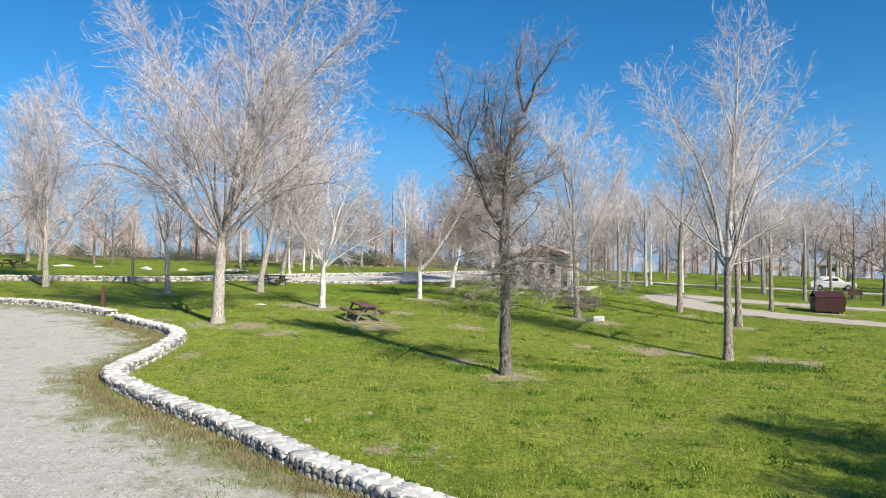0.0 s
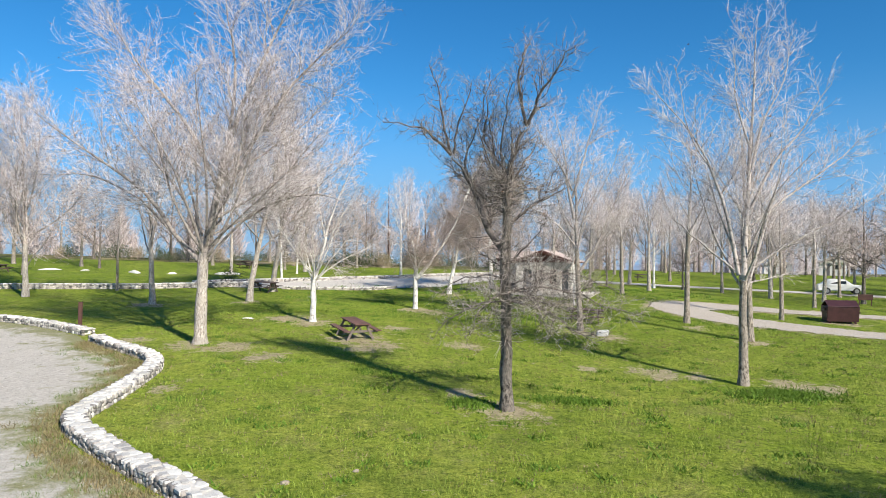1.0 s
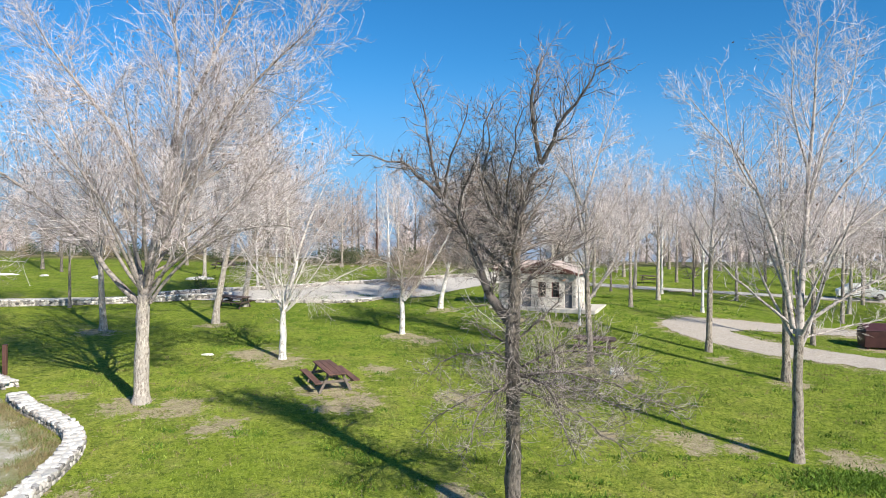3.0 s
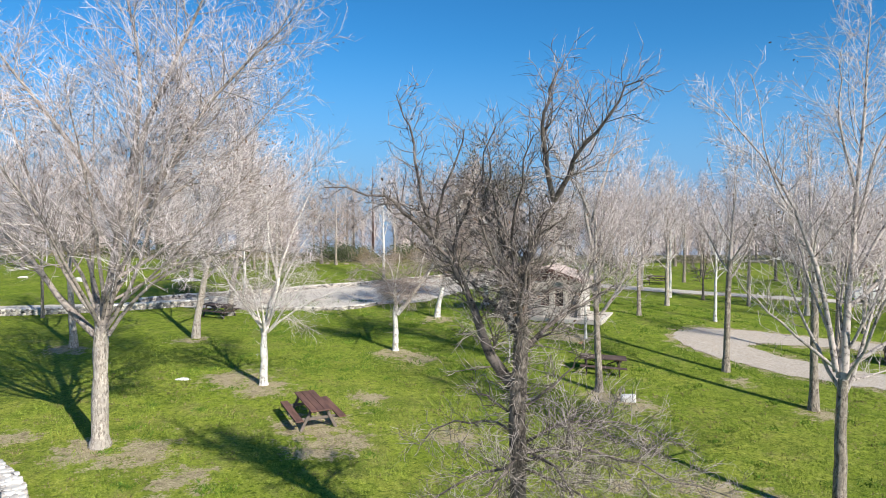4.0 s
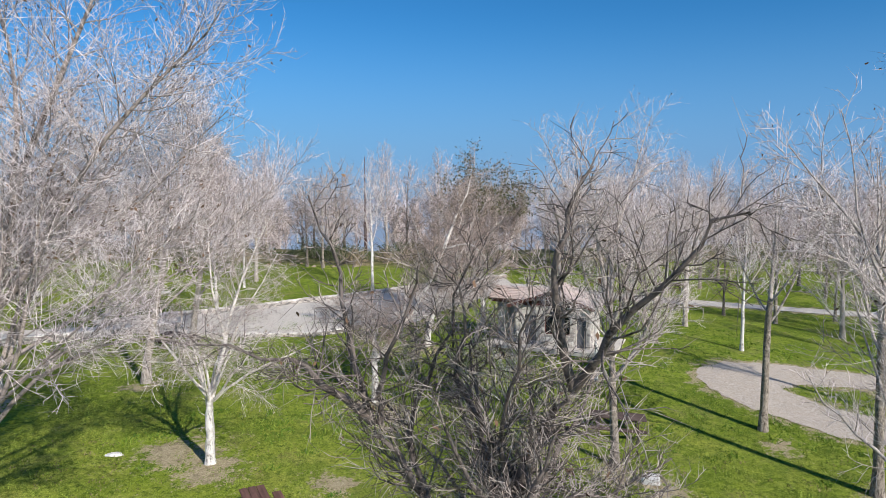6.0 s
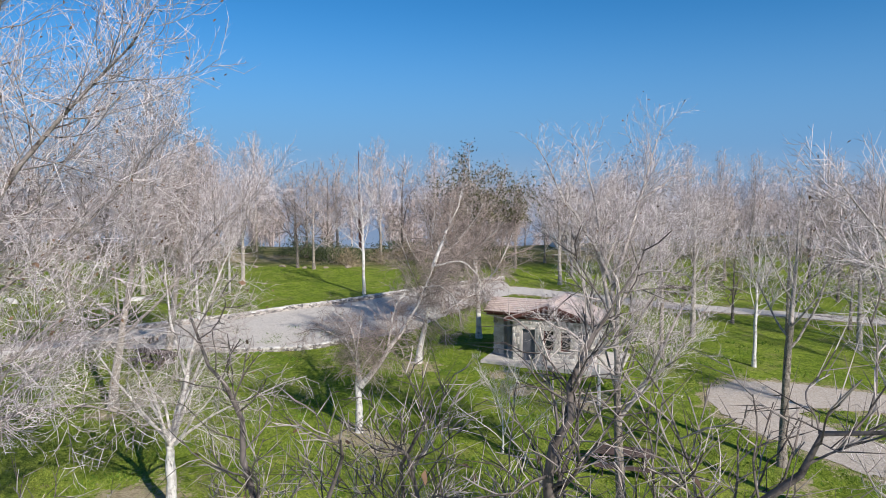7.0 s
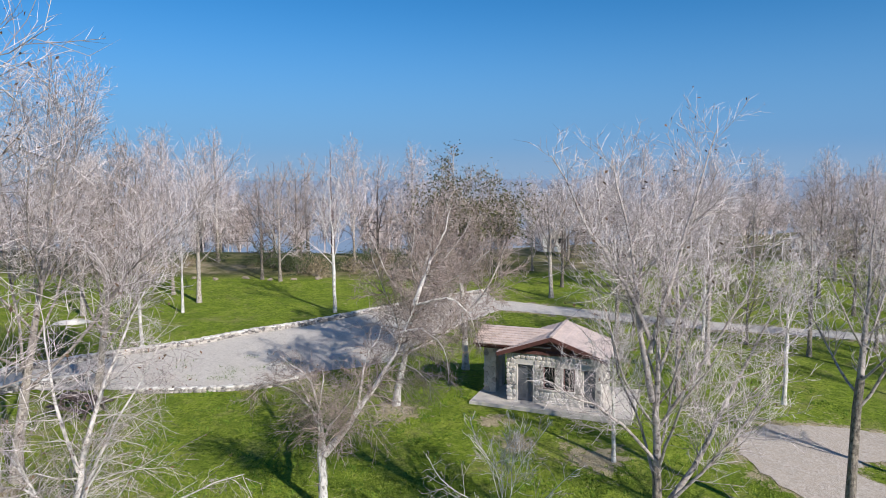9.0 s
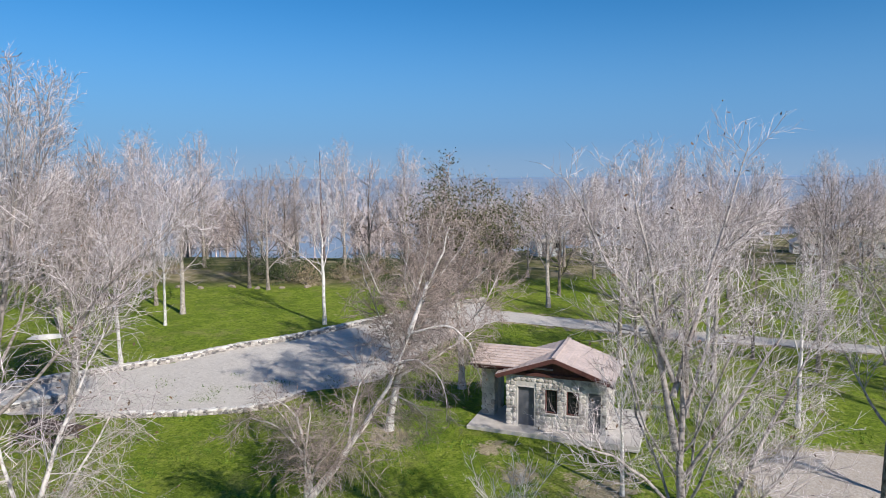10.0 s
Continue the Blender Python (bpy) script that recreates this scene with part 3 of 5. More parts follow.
def make_tree(seed, h, fork, r0, n1, ang=(28, 55), up=0.10, wig=0.10, leader=0.9, lean=(0, 0), reach=1.0, limbs=(), dens=(2.2, 3.0, 3.6), thick=1.0,
              droop=0.0, seeds=0, leaves=0, twig=0.42, gnarl=0.05, coarse=False, limb_bark=True, knobs=0.05, shoots=0, side=1.0, clear=0.26):
    """The meshes of a bare tree: trunk with its limbs, crown of branches and twigs, and what hangs on."""
    rng = np.random.default_rng(seed)
    top = h * leader
    st = 12
    tz = np.linspace(0, top, st + 1)
    tr = np.zeros((1, st + 1, 3))
    tr[0, :, 2] = tz
    bend = np.maximum(0, tz / h - 0.05)
    for k in (0, 1):
        tr[0, :, k] = lean[k] * bend + np.cumsum(rng.normal(0, gnarl, st + 1)) * (tz / h) * 1.2
    rr = np.maximum(0.014, r0 * np.where(tz < fork, 1 - 0.25 * tz / fork, 0.75 * np.maximum(0, 1 - (tz - fork) / max(0.1, h - fork)) ** 1.2))[None]
    rr[0, 0] *= 1.3
    cut = min(st - 1, int(fork / top * st) + 2)
    solid = [tubes(tr[:, :cut + 1], rr[:, :cut + 1], 12)]
    solid[0] = (solid[0][0] + rng.normal(0, knobs * r0, solid[0][0].shape) * np.array([1, 1, 0.3]), solid[0][1])
    t = np.linspace(fork / top, 0.93, n1) + rng.uniform(-0.02, 0.02, n1)
    k = np.minimum((t * st).astype(int), st - 1)
    f = (t * st - k)[:, None]
    pos = tr[0, k] * (1 - f) + tr[0, k + 1] * f
    rad = rr[0, k]
    az = np.arange(n1) * 2.4 + rng.uniform(-0.5, 0.5, n1)
    an = np.radians(rng.uniform(*ang, n1)) * (1.1 - 0.4 * t)
    way = np.stack([np.cos(az) * np.sin(an), np.sin(az) * np.sin(an), np.cos(an)], 1)
    L = reach * (h - pos[:, 2]) * rng.uniform(0.75, 1.05, n1) + 0.7
    P1 = runs(rng, pos, way, L, 9, wig, up)
    R1 = taper(9, np.minimum(rad * 0.40, 0.085) * (0.6 + 0.4 * L / L.max()), np.full(n1, 0.012))
    if limbs:
        extra = np.stack([bent(l[1:], 9) + rng.normal(0, gnarl, (10, 3)) * np.linspace(0, 1, 10)[:, None] for l in limbs])
        re = taper(9, np.array([l[0] for l in limbs]), np.full(len(limbs), 0.011))
        P1, R1 = np.concatenate([extra, P1]), np.concatenate([re, R1])
        L = np.concatenate([np.linalg.norm(np.diff(extra, axis=1), axis=2).sum(1), L])
    wood = [tubes(P1, R1, 4 if coarse else 7), tubes(tr[:, cut:], rr[:, cut:], 8)]
    P1 = np.concatenate([P1, tr[:, 3:]])
    R1 = np.concatenate([R1, rr[:, 3:]])
    L = np.concatenate([L, [top * 0.3]])
    # side branches that leave at a slant and curve upwards
    pos, way, t, rad, Lp = offshoots(rng, P1, R1, L, dens[0], clear, 32, 74)
    L2 = np.clip(Lp * rng.uniform(0.20, 0.46, len(t)) * (1.12 - 0.68 * t), 0.45, 3.6) * side
    q2, q3 = (2, 1) if coarse else (5, 2)
    P2 = runs(rng, pos, way, L2, q2, wig * 1.2, up * 1.3 - droop)
    R2 = taper(q2, np.clip(rad * 0.5, 0.010, 0.028), np.full(len(t), 0.0065)) * thick
    branch = spikes(P2, R2) if coarse else tubes(P2, R2, 3)
    # shoots, then the last twigs
    pos, way, t, rad, Lp = offshoots(rng, P2, R2, L2, dens[1], 0.08, 28, 68)
    L3 = np.clip(Lp * rng.uniform(0.28, 0.62, len(t)) * (1.1 - 0.5 * t), 0.25, 1.5)
    P3 = runs(rng, pos, way, L3, q3, wig * 1.3, up * 1.5 - droop)
    R3 = taper(q3, np.clip(rad * 0.62, 0.0075, 0.013), np.full(len(t), 0.0055)) * thick
    fine = [spikes(P3, R3) if coarse else tubes(P3, R3, 3)]
    pos, way, t, rad, Lp = offshoots(rng, P3, R3, L3, dens[2], 0.04, 20, 62, 1)
    P4 = runs(rng, pos, way, rng.uniform(0.35, 1.25, len(t)) * twig, 1, wig * 1.4, up * 2.0 - 2.2 * droop)
    fine.append(spikes(P4, np.full((len(t), 2), 0.0058 * thick)))
    if shoots:
        # short sprouts along the trunk
        z = rng.uniform(0.28, 1.0, shoots) * top
        k = np.minimum((z / top * st).astype(int), st - 1)
        d = unit(np.concatenate([rng.normal(0, 1, (shoots, 2)), rng.uniform(-0.5, 0.7, (shoots, 1))], 1))
        P5 = runs(rng, tr[0, k] + (z - tz[k])[:, None] * np.array([0, 0, 1.0]), d, rng.uniform(0.25, 1.0, shoots), 3, 0.3, 0.0)
        fine.append(tubes(P5, taper(3, np.full(shoots, 0.011), np.full(shoots, 0.005)), 3))
    ends = np.concatenate([P3[:, -1], P4[:, -1]])
    (wood if limb_bark else fine).append(branch)
    out = {"trunk": joined(solid), "limb": joined(wood), "crown": joined(fine)}
    for key, cnt, size in (("seed", seeds, 0.05), ("leaf", leaves, 0.075)):
        if cnt:
            high = ends[ends[:, 2] > (0.45 if key == "seed" else 0.6) * ends[:, 2].max()]
            e = high[rng.integers(0, len(high), cnt)] + rng.normal(0, 0.04, (cnt, 3)) + np.array([0, 0, -0.03])
            a, b = unit(rng.normal(0, 1, (cnt, 3))), unit(rng.normal(0, 1, (cnt, 3)))
            c = np.cross(a, b)
            s = size * rng.uniform(0.6, 1.4, (cnt, 1))
            V = np.stack([e + a * s, e + b * s * 0.5, e - a * s, e - b * s * 0.5 + c * s * 0.3], 1).reshape(-1, 3)
            out[key] = (V, np.arange(cnt * 4).reshape(-1, 4))
    return out


LIMB_OF = {"pale_bark": LIMB_PALE, "grey_bark": LIMB_GREY, "dark_bark": LIMB_DARK, "whitened_bark": LIMB_WHITE}


def plant(name, meshes, at, bark_m, twig_m, label, category="tree", group=""):
    ob = thing(name, at, label, category, group)
    part("trunk", fast_mesh("trunk", *meshes["trunk"], bark_m, True), None, ob)
    part("limb", fast_mesh("limb", *meshes["limb"], LIMB_OF[bark_m.name], True), None, ob)["kind"] = "stuff"
    part("crown", fast_mesh("crown", *meshes["crown"], twig_m), None, ob)["kind"] = "stuff"
    if "seed" in meshes:
        part("seed_cluster", fast_mesh("seed_cluster", *meshes["seed"], SEED), None, ob)["kind"] = "stuff"
    if "leaf" in meshes:
        part("leaves", fast_mesh("leaves", *meshes["leaf"], LEAF), None, ob)["kind"] = "stuff"
    return ob


# the large pale tree beside the wall
plant("bare_tree", make_tree(11, 18.0, 4.2, 0.33, 11, (26, 62), 0.07, 0.10, 0.30, (0.5, 0.2), 0.66, seeds=3200, thick=0.85, clear=0.34, dens=(3.6, 4.8, 7.0),
      limbs=[(0.23, (0.1, 0, 4.2), (0.7, -0.1, 6.4), (1.1, -0.2, 8.9), (1.7, -0.3, 11.0), (2.7, -0.4, 13.5), (4.1, -0.5, 15.9), (5.2, -0.6, 18.4)),
             (0.121, (0.8, 0, 7.9), (-0.4, 0.2, 10.4), (-1.8, 0.5, 12.2), (-3.2, 0.8, 13.6), (-4.4, 1.0, 15.3), (-5.6, 1.2, 17.5)),
             (0.121, (0.9, 0, 8.7), (1.3, 0.2, 10.6), (1.6, 0.5, 13.7), (1.1, 0.6, 16.3), (0.7, 0.8, 19.0)),
             (0.115, (1.0, 0, 8.1), (2.0, -0.2, 9.0), (3.2, -0.6, 11.0), (5.1, -1.0, 13.4), (7.1, -1.2, 14.8), (8.1, -1.5, 16.0)),
             (0.135, (-0.1, 0, 4.2), (-1.3, -0.1, 5.4), (-2.2, -0.2, 7.2), (-4.2, -0.3, 8.8), (-6.8, -0.4, 10.2), (-8.9, -0.5, 12.2)),
             (0.095, (-0.2, 0, 4.4), (-1.9, 0.5, 5.8), (-3.8, 0.9, 7.8), (-7.0, 1.6, 8.8), (-9.4, 2.0, 8.7)),
             (0.081, (0.4, 0, 4.2), (1.5, -0.2, 5.7), (3.4, -0.6, 7.0), (6.0, -1.0, 7.6), (7.4, -1.2, 7.0)),
             (0.081, (0.7, 0, 6.3), (2.4, 0.6, 7.4), (4.4, 1.3, 9.1), (6.0, 1.8, 10.6)),
             (0.068, (0.9, 0, 8.0), (2.8, 0.8, 9.6), (5.0, 1.6, 11.5), (6.8, 2.4, 13.8)),
             (0.068, (1.0, 0, 8.6), (2.8, 1.4, 11.0), (4.2, 2.6, 13.4), (5.0, 3.4, 16.0)),
             (0.061, (0.6, 0, 5.5), (2.6, 1.2, 6.8), (4.8, 2.4, 8.6), (6.6, 3.2, 9.8)),
             (0.054, (0.5, 0, 5.0), (2.5, -1.5, 6.4), (5.0, -2.4, 8.4), (6.6, -3.0, 10.2))]),
      gp(-11.7, 38.3, -0.05), BARK_PALE, TWIG_PALE, "large bare tree with pale trunk and dense pale twigs")
# the dark tree in the middle of the lawn
plant("dark_bare_tree", make_tree(5, 12.4, 6.6, 0.225, 9, (28, 60), 0.05, 0.15, 0.68, (-0.1, -0.2), 0.46, thick=0.8, twig=0.40, seeds=160, gnarl=0.07, knobs=0.11, dens=(7.2, 6.4, 9.0), shoots=600, side=1.0, clear=0.12,
      limbs=[(0.155, (-0.1, 0.0, 5.7), (-0.8, 0.0, 6.5), (-1.1, 0.1, 7.8), (-1.68, 0.1, 8.58), (-2.0, 0.0, 9.2)),
             (0.068, (-2.01, 0.1, 9.11), (-2.6, -0.1, 9.74), (-3.09, -0.1, 10.1), (-4.5, -0.1, 10.28)),
             (0.057, (-2.01, 0.1, 9.11), (-2.29, -0.0, 9.93), (-2.46, -0.1, 11.28), (-2.77, -0.2, 12.18)),
             (0.052, (-1.92, 0.1, 9.11), (-1.84, -0.3, 9.93), (-1.26, -1.0, 11.54)),
             (0.052, (-1.2, 0.1, 7.9), (-1.56, 0.3, 8.84), (-1.09, 0.3, 10.1), (-0.67, -0.8, 11.46)),
             (0.14, (0.0, 0.0, 7.0), (-0.0, -0.3, 8.48), (0.28, -0.8, 9.38), (0.55, -1.2, 10.02)),
             (0.062, (0.55, -1.1, 9.93), (0.88, -1.7, 10.73), (1.34, -2.3, 11.54), (1.76, -2.7, 12.18)),
             (0.062, (0.55, -1.1, 9.93), (0.17, -1.6, 11.18), (0.25, -1.9, 11.91), (0.59, -1.8, 12.63)),
             (0.052, (-0.0, -0.2, 8.39), (-0.93, 0.3, 9.74), (-0.71, -0.4, 10.47), (-0.93, -0.7, 11.28)),
             (0.052, (0.0, 0.0, 7.6), (-0.38, -0.7, 9.2), (-0.09, -2.0, 11.18)),
             (0.037, (0.0, 0.0, 7.5), (0.8, 0.3, 8.0), (1.6, 0.7, 7.8), (2.3, 0.7, 8.3)),
             (0.052, (0.0, 0.0, 4.2), (1.1, -0.3, 4.5), (2.6, -0.5, 4.1), (4.6, -0.6, 3.4)),
             (0.04, (0.0, 0.0, 4.0), (0.9, 0.6, 4.0), (2.3, 1.0, 3.5), (3.4, 1.2, 2.9)),
             (0.04, (0.0, 0.0, 3.9), (0.8, -0.8, 3.8), (1.8, -1.3, 3.3), (2.7, -1.6, 2.6)),
             (0.04, (0.0, 0.0, 3.9), (-0.9, -0.3, 3.9), (-1.9, -0.4, 3.4), (-2.6, -0.5, 2.7)),
             (0.036, (0.0, 0.0, 4.6), (-0.8, 0.5, 4.9), (-1.8, 0.8, 4.6), (-2.5, 0.9, 4.0)),
             (0.04, (0, 0, 4.3), (0.7, -1.0, 4.3), (0.9, -2.2, 3.8), (1.0, -3.1, 3.0)),
             (0.04, (0, 0, 4.4), (1.0, 0.2, 4.9), (2.4, 0.1, 4.9), (3.8, 0.1, 4.3)),
             (0.04, (0, 0, 4.1), (-0.4, -0.9, 4.2), (-1.0, -1.9, 3.7), (-1.5, -2.5, 2.9)),
             (0.035, (0, 0, 5.2), (0.7, -0.5, 5.9), (1.2, -0.8, 6.6)),
             (0.035, (0, 0, 5.0), (-0.7, 0.1, 5.4), (-1.3, 0.1, 5.9)),
             (0.035, (0.0, 0, 6.6), (0.8, 0.3, 7.2), (1.5, 0.4, 7.9), (1.85, 0.5, 8.84))]),
      gp(2.82, 28.65, -0.05), BARK_DARK, TWIG_DARK, "bare dark-barked tree with gnarled limbs on the lawn")
# the pale trees with upright crowns
plant("bare_tree", make_tree(23, 15.5, 4.0, 0.22, 7, (26, 52), 0.09, 0.08, 0.40, (0.1, 0), 0.58, seeds=420, thick=0.78, clear=0.3, dens=(3.2, 4.4, 6.5),
      limbs=[(0.15, (-0.05, 0, 4.7), (0.1, 0, 6.2), (0.3, 0.1, 9.6), (0.5, 0.1, 13.0), (0.7, 0.1, 16.1)),
             (0.102, (-0.2, 0, 4.9), (-0.6, 0.1, 7.6), (-1.2, 0.3, 9.6), (-2.4, 0.5, 11.7), (-4.1, 0.6, 13.6)),
             (0.06, (-0.2, 0, 5.0), (-1.3, 0.4, 6.0), (-2.5, 0.8, 7.1), (-3.2, 1.0, 8.2)),
             (0.078, (0, 0, 4.9), (1.4, -0.2, 6.0), (3.0, -0.4, 6.9), (6.0, -0.6, 8.6)),
             (0.072, (0.2, 0, 7.0), (1.9, 0.3, 8.3), (4.3, 0.6, 9.9), (5.7, 0.8, 11.2)),
             (0.072, (0.3, 0, 7.8), (1.2, -0.3, 9.9), (2.4, -0.5, 11.3), (3.5, -0.8, 13.3)),
             (0.06, (0.4, 0, 9.6), (0.9, 0.1, 11.8), (2.0, 0.3, 13.6), (2.6, 0.5, 15.7)),
             (0.042, (0, 0, 4.5), (1.4, 0.4, 4.8), (4.2, 0.8, 5.3)),
             (0.054, (0.3, 0, 10.6), (-0.4, -0.2, 12.6), (-0.5, -0.4, 15.1)),
             (0.048, (-1.2, 0.3, 9.6), (-2.1, 0.4, 10.8), (-2.8, 0.5, 14.4))]),
      gp(13.75, 34.75, -0.05), BARK_GREY, TWIG_PALE, "bare tree with slim dark trunk and upright pale crown")
plant("bare_tree", make_tree(31, 14.2, 3.8, 0.19, 8, (26, 54), 0.08, 0.09, 0.62, (-0.8, 0.2), 0.55, seeds=420, thick=0.74, clear=0.26, dens=(5.0, 5.4, 7.5),
      limbs=[(0.103, (-0.4, 0, 7.0), (-0.8, 0.1, 9.3), (-1.0, 0.2, 11.5), (-1.6, 0.3, 13.8)),
             (0.081, (-0.5, 0, 8.8), (-1.2, -0.1, 10.3), (-2.3, -0.2, 11.9), (-3.3, -0.4, 13.9)),
             (0.086, (-0.5, 0, 8.4), (0.1, 0.1, 10.5), (0.7, 0.2, 12.4), (1.3, 0.4, 14.5)),
             (0.063, (-0.3, 0, 7.6), (0.6, 0.6, 9.6), (1.9, 1.3, 10.4)),
             (0.098, (-0.1, 0, 3.7), (1.0, -0.1, 5.3), (1.7, -0.2, 7.2), (2.4, -0.3, 8.9), (3.3, -0.4, 10.6)),
             (0.057, (-0.2, 0, 6.2), (0.7, -0.4, 8.0), (1.9, -0.7, 10.1), (2.2, -0.8, 11.5)),
             (0.057, (-0.2, 0, 5.2), (-1.4, -0.5, 6.6), (-2.6, -0.8, 7.4), (-3.8, -1.0, 8.0)),
             (0.046, (0.6, 0.3, 11.8), (1.6, 0.7, 12.5), (2.4, 0.8, 12.8))]),
      gp(8.9, 47.2, -0.05), BARK_GREY, TWIG_PALE, "bare tree with tall pale upright crown beside the table")
plant("white_trunk_tree", make_tree(37, 8.6, 2.5, 0.20, 8, (34, 70), 0.03, 0.13, 0.36, (0.3, 0), 0.62, seeds=320, thick=0.68, droop=0.1, dens=(4.8, 5.4, 7.0),
      limbs=[(0.12, (0.1, 0, 2.6), (0.6, 0, 4.3), (0.9, 0.1, 6.2), (1.7, 0.2, 8.3), (2.6, 0.2, 10.0)),
             (0.065, (0.2, 0, 2.6), (1.1, -0.1, 3.4), (2.9, -0.3, 4.4), (5.1, -0.4, 5.2)),
             (0.06, (0.1, 0, 2.7), (-0.1, 0.1, 4.2), (-1.2, 0.2, 4.9), (-2.1, 0.3, 4.0)),
             (0.06, (0.6, 0, 4.2), (1.4, 0.3, 6.1), (2.7, 0.8, 8.4)),
             (0.06, (0.7, 0, 5.2), (0.3, -0.3, 7.4), (0.4, -0.6, 9.9)),
             (0.06, (0.0, 0, 2.7), (-1.1, -0.4, 4.4), (-2.2, -0.7, 6.4), (-2.9, -0.8, 7.9))]),
      gp(-7.65, 46.1, -0.05), BARK_WHITE, TWIG_TAN, "small bare tree with whitened trunk and hanging pale twigs")
plant("white_trunk_tree", make_tree(41, 7.4, 2.3, 0.18, 3, (36, 72), 0.02, 0.13, 0.36, (0.2, 0), 0.6, seeds=300, thick=0.8, droop=0.1, limb_bark=False, clear=0.12, twig=0.5, dens=(8.0, 7.0, 9.0),
      limbs=[(0.155, (0.1, 0, 2.2), (0.9, 0, 3.1), (1.7, 0, 4.5), (2.7, 0, 5.6), (3.1, 0, 6.9), (3.6, 0, 7.9)),
             (0.09, (3.5, 0, 7.8), (4.0, 0, 9.1), (4.4, 0.1, 10.1), (5.0, 0.1, 11.4)),
             (0.08, (0.1, 0, 2.4), (0.0, -0.1, 3.8), (-0.3, -0.2, 5.1), (-1.3, -0.3, 6.0)),
             (0.05, (1.4, 0, 4.1), (1.6, 0.1, 5.5), (2.3, 0.3, 6.9)),
             (0.04, (3.0, 0, 6.8), (3.8, -0.2, 7.0), (4.6, -0.4, 6.3), (4.8, -0.5, 5.0)),
             (0.045, (3.5, 0, 7.8), (4.8, 0.1, 8.1), (5.6, 0.3, 7.4), (5.9, 0.4, 6.0)),
             (0.04, (2.2, 0, 5.2), (3.0, 0.5, 5.6), (3.9, 0.7, 4.9), (4.2, 0.8, 3.8)),
             (0.04, (0.0, -0.1, 3.6), (-1.0, 0.3, 4.6), (-2.0, 0.5, 4.9), (-2.8, 0.6, 4.2))]),
      gp(-1.75, 53.3, -0.05), BARK_WHITE, TWIG_BROWN, "leaning bare tree with whitened trunk and brown drooping twigs")
# the two trees behind it, dense and brown
plant("brown_bare_tree", make_tree(43, 11.0, 2.8, 0.19, 15, (30, 70), 0.04, 0.12, 0.92, (2.6, 0), 0.80, thick=1.2, droop=0.09, limb_bark=False, seeds=260, clear=0.12, twig=0.5, dens=(6.6, 6.6, 10.0)),
      gp(0.63, 63.3, -0.05), BARK_WHITE, TWIG_BROWN, "dense bare tree with whitened trunk and brown hanging twigs")
h1 = plant("half_leafed_tree", make_tree(47, 13.0, 3.4, 0.20, 16, (24, 60), 0.05, 0.11, 0.97, (-0.2, 0), 0.75, thick=1.2, droop=0.02, seeds=200, leaves=8000, limb_bark=False, clear=0.15, dens=(5.0, 5.6, 7.5)),
      gp(4.6, 68.8, -0.05), BARK_WHITE, TWIG_BROWN, "tall tree with whitened trunk, brown twigs and few dark leaves")
plant("bare_tree", make_tree(83, 13.6, 3.2, 0.25, 16, (20, 54), 0.09, 0.09, 0.96, (2.2, 0.2), 0.80, seeds=400, thick=1.2, dens=(4.4, 5.2, 7.5)),
      gp(-14.6, 63.1, -0.05), BARK_PALE, TWIG_TAN, "tall bare tree with pale trunk and dense upright tan crown")
# a low many-stemmed tree on the open lawn
plant("young_tree", make_tree(97, 4.3, 0.4, 0.055, 12, (22, 62), 0.06, 0.12, 0.7, (0.2, 0), 0.85, thick=0.8, limb_bark=False, dens=(3.6, 4.0, 4.0)),
      gp(4.8, 51.5, -0.05), BARK_WHITE, TWIG_PALE, "low bare young tree with pale spreading twigs")
# shared kinds for the rest
g1 = plant("bare_tree", make_tree(53, 13.2, 5.0, 0.19, 13, (24, 54), 0.08, 0.09, 0.94, (0.3, 0.2), 0.66, thick=1.0, seeds=160, dens=(3.4, 4.4, 6.5)),
           gp(16.8, 50.9, -0.05), BARK_GREY, TWIG_GREY, "bare tree with straight grey trunk and grey twigs", group="trees on the lawn")
g2 = plant("bare_tree", make_tree(59, 11.0, 3.4, 0.21, 13, (28, 60), 0.06, 0.10, 0.9, (0.2, 0.3), 0.85, thick=1.15, seeds=150, dens=(2.8, 3.8, 5.5)),
           gp(-20.5, 52.8, -0.05, 150), BARK_PALE, TWIG_PALE, "bare tree with pale trunk and spreading pale twigs", group="trees on the lawn")
g4 = plant("bare_tree", make_tree(89, 16.4, 3.4, 0.24, 16, (24, 56), 0.08, 0.10, 0.94, (3.2, 0.2), 0.92, thick=1.0, seeds=700, dens=(4.0, 5.0, 7.0)),
           gp(-14.4, 55.7, -0.05), BARK_PALE, TWIG_PALE, "tall bare tree with pale trunk and dense pale twigs", group="trees on the lawn")
copy_thing(g4, gp(-31.0, 55.0, -0.05, 130, 0.95))
g3 = plant("white_trunk_tree", make_tree(61, 8.6, 2.9, 0.125, 12, (22, 54), 0.07, 0.10, 0.93, (0.3, 0), 0.7, thick=1.2, dens=(3.2, 4.2, 6.0)),
           gp(21.0, 63.0, -0.05), BARK_WHITE, TWIG_GREY, "slim bare tree with whitened trunk", group="whitened young trees")
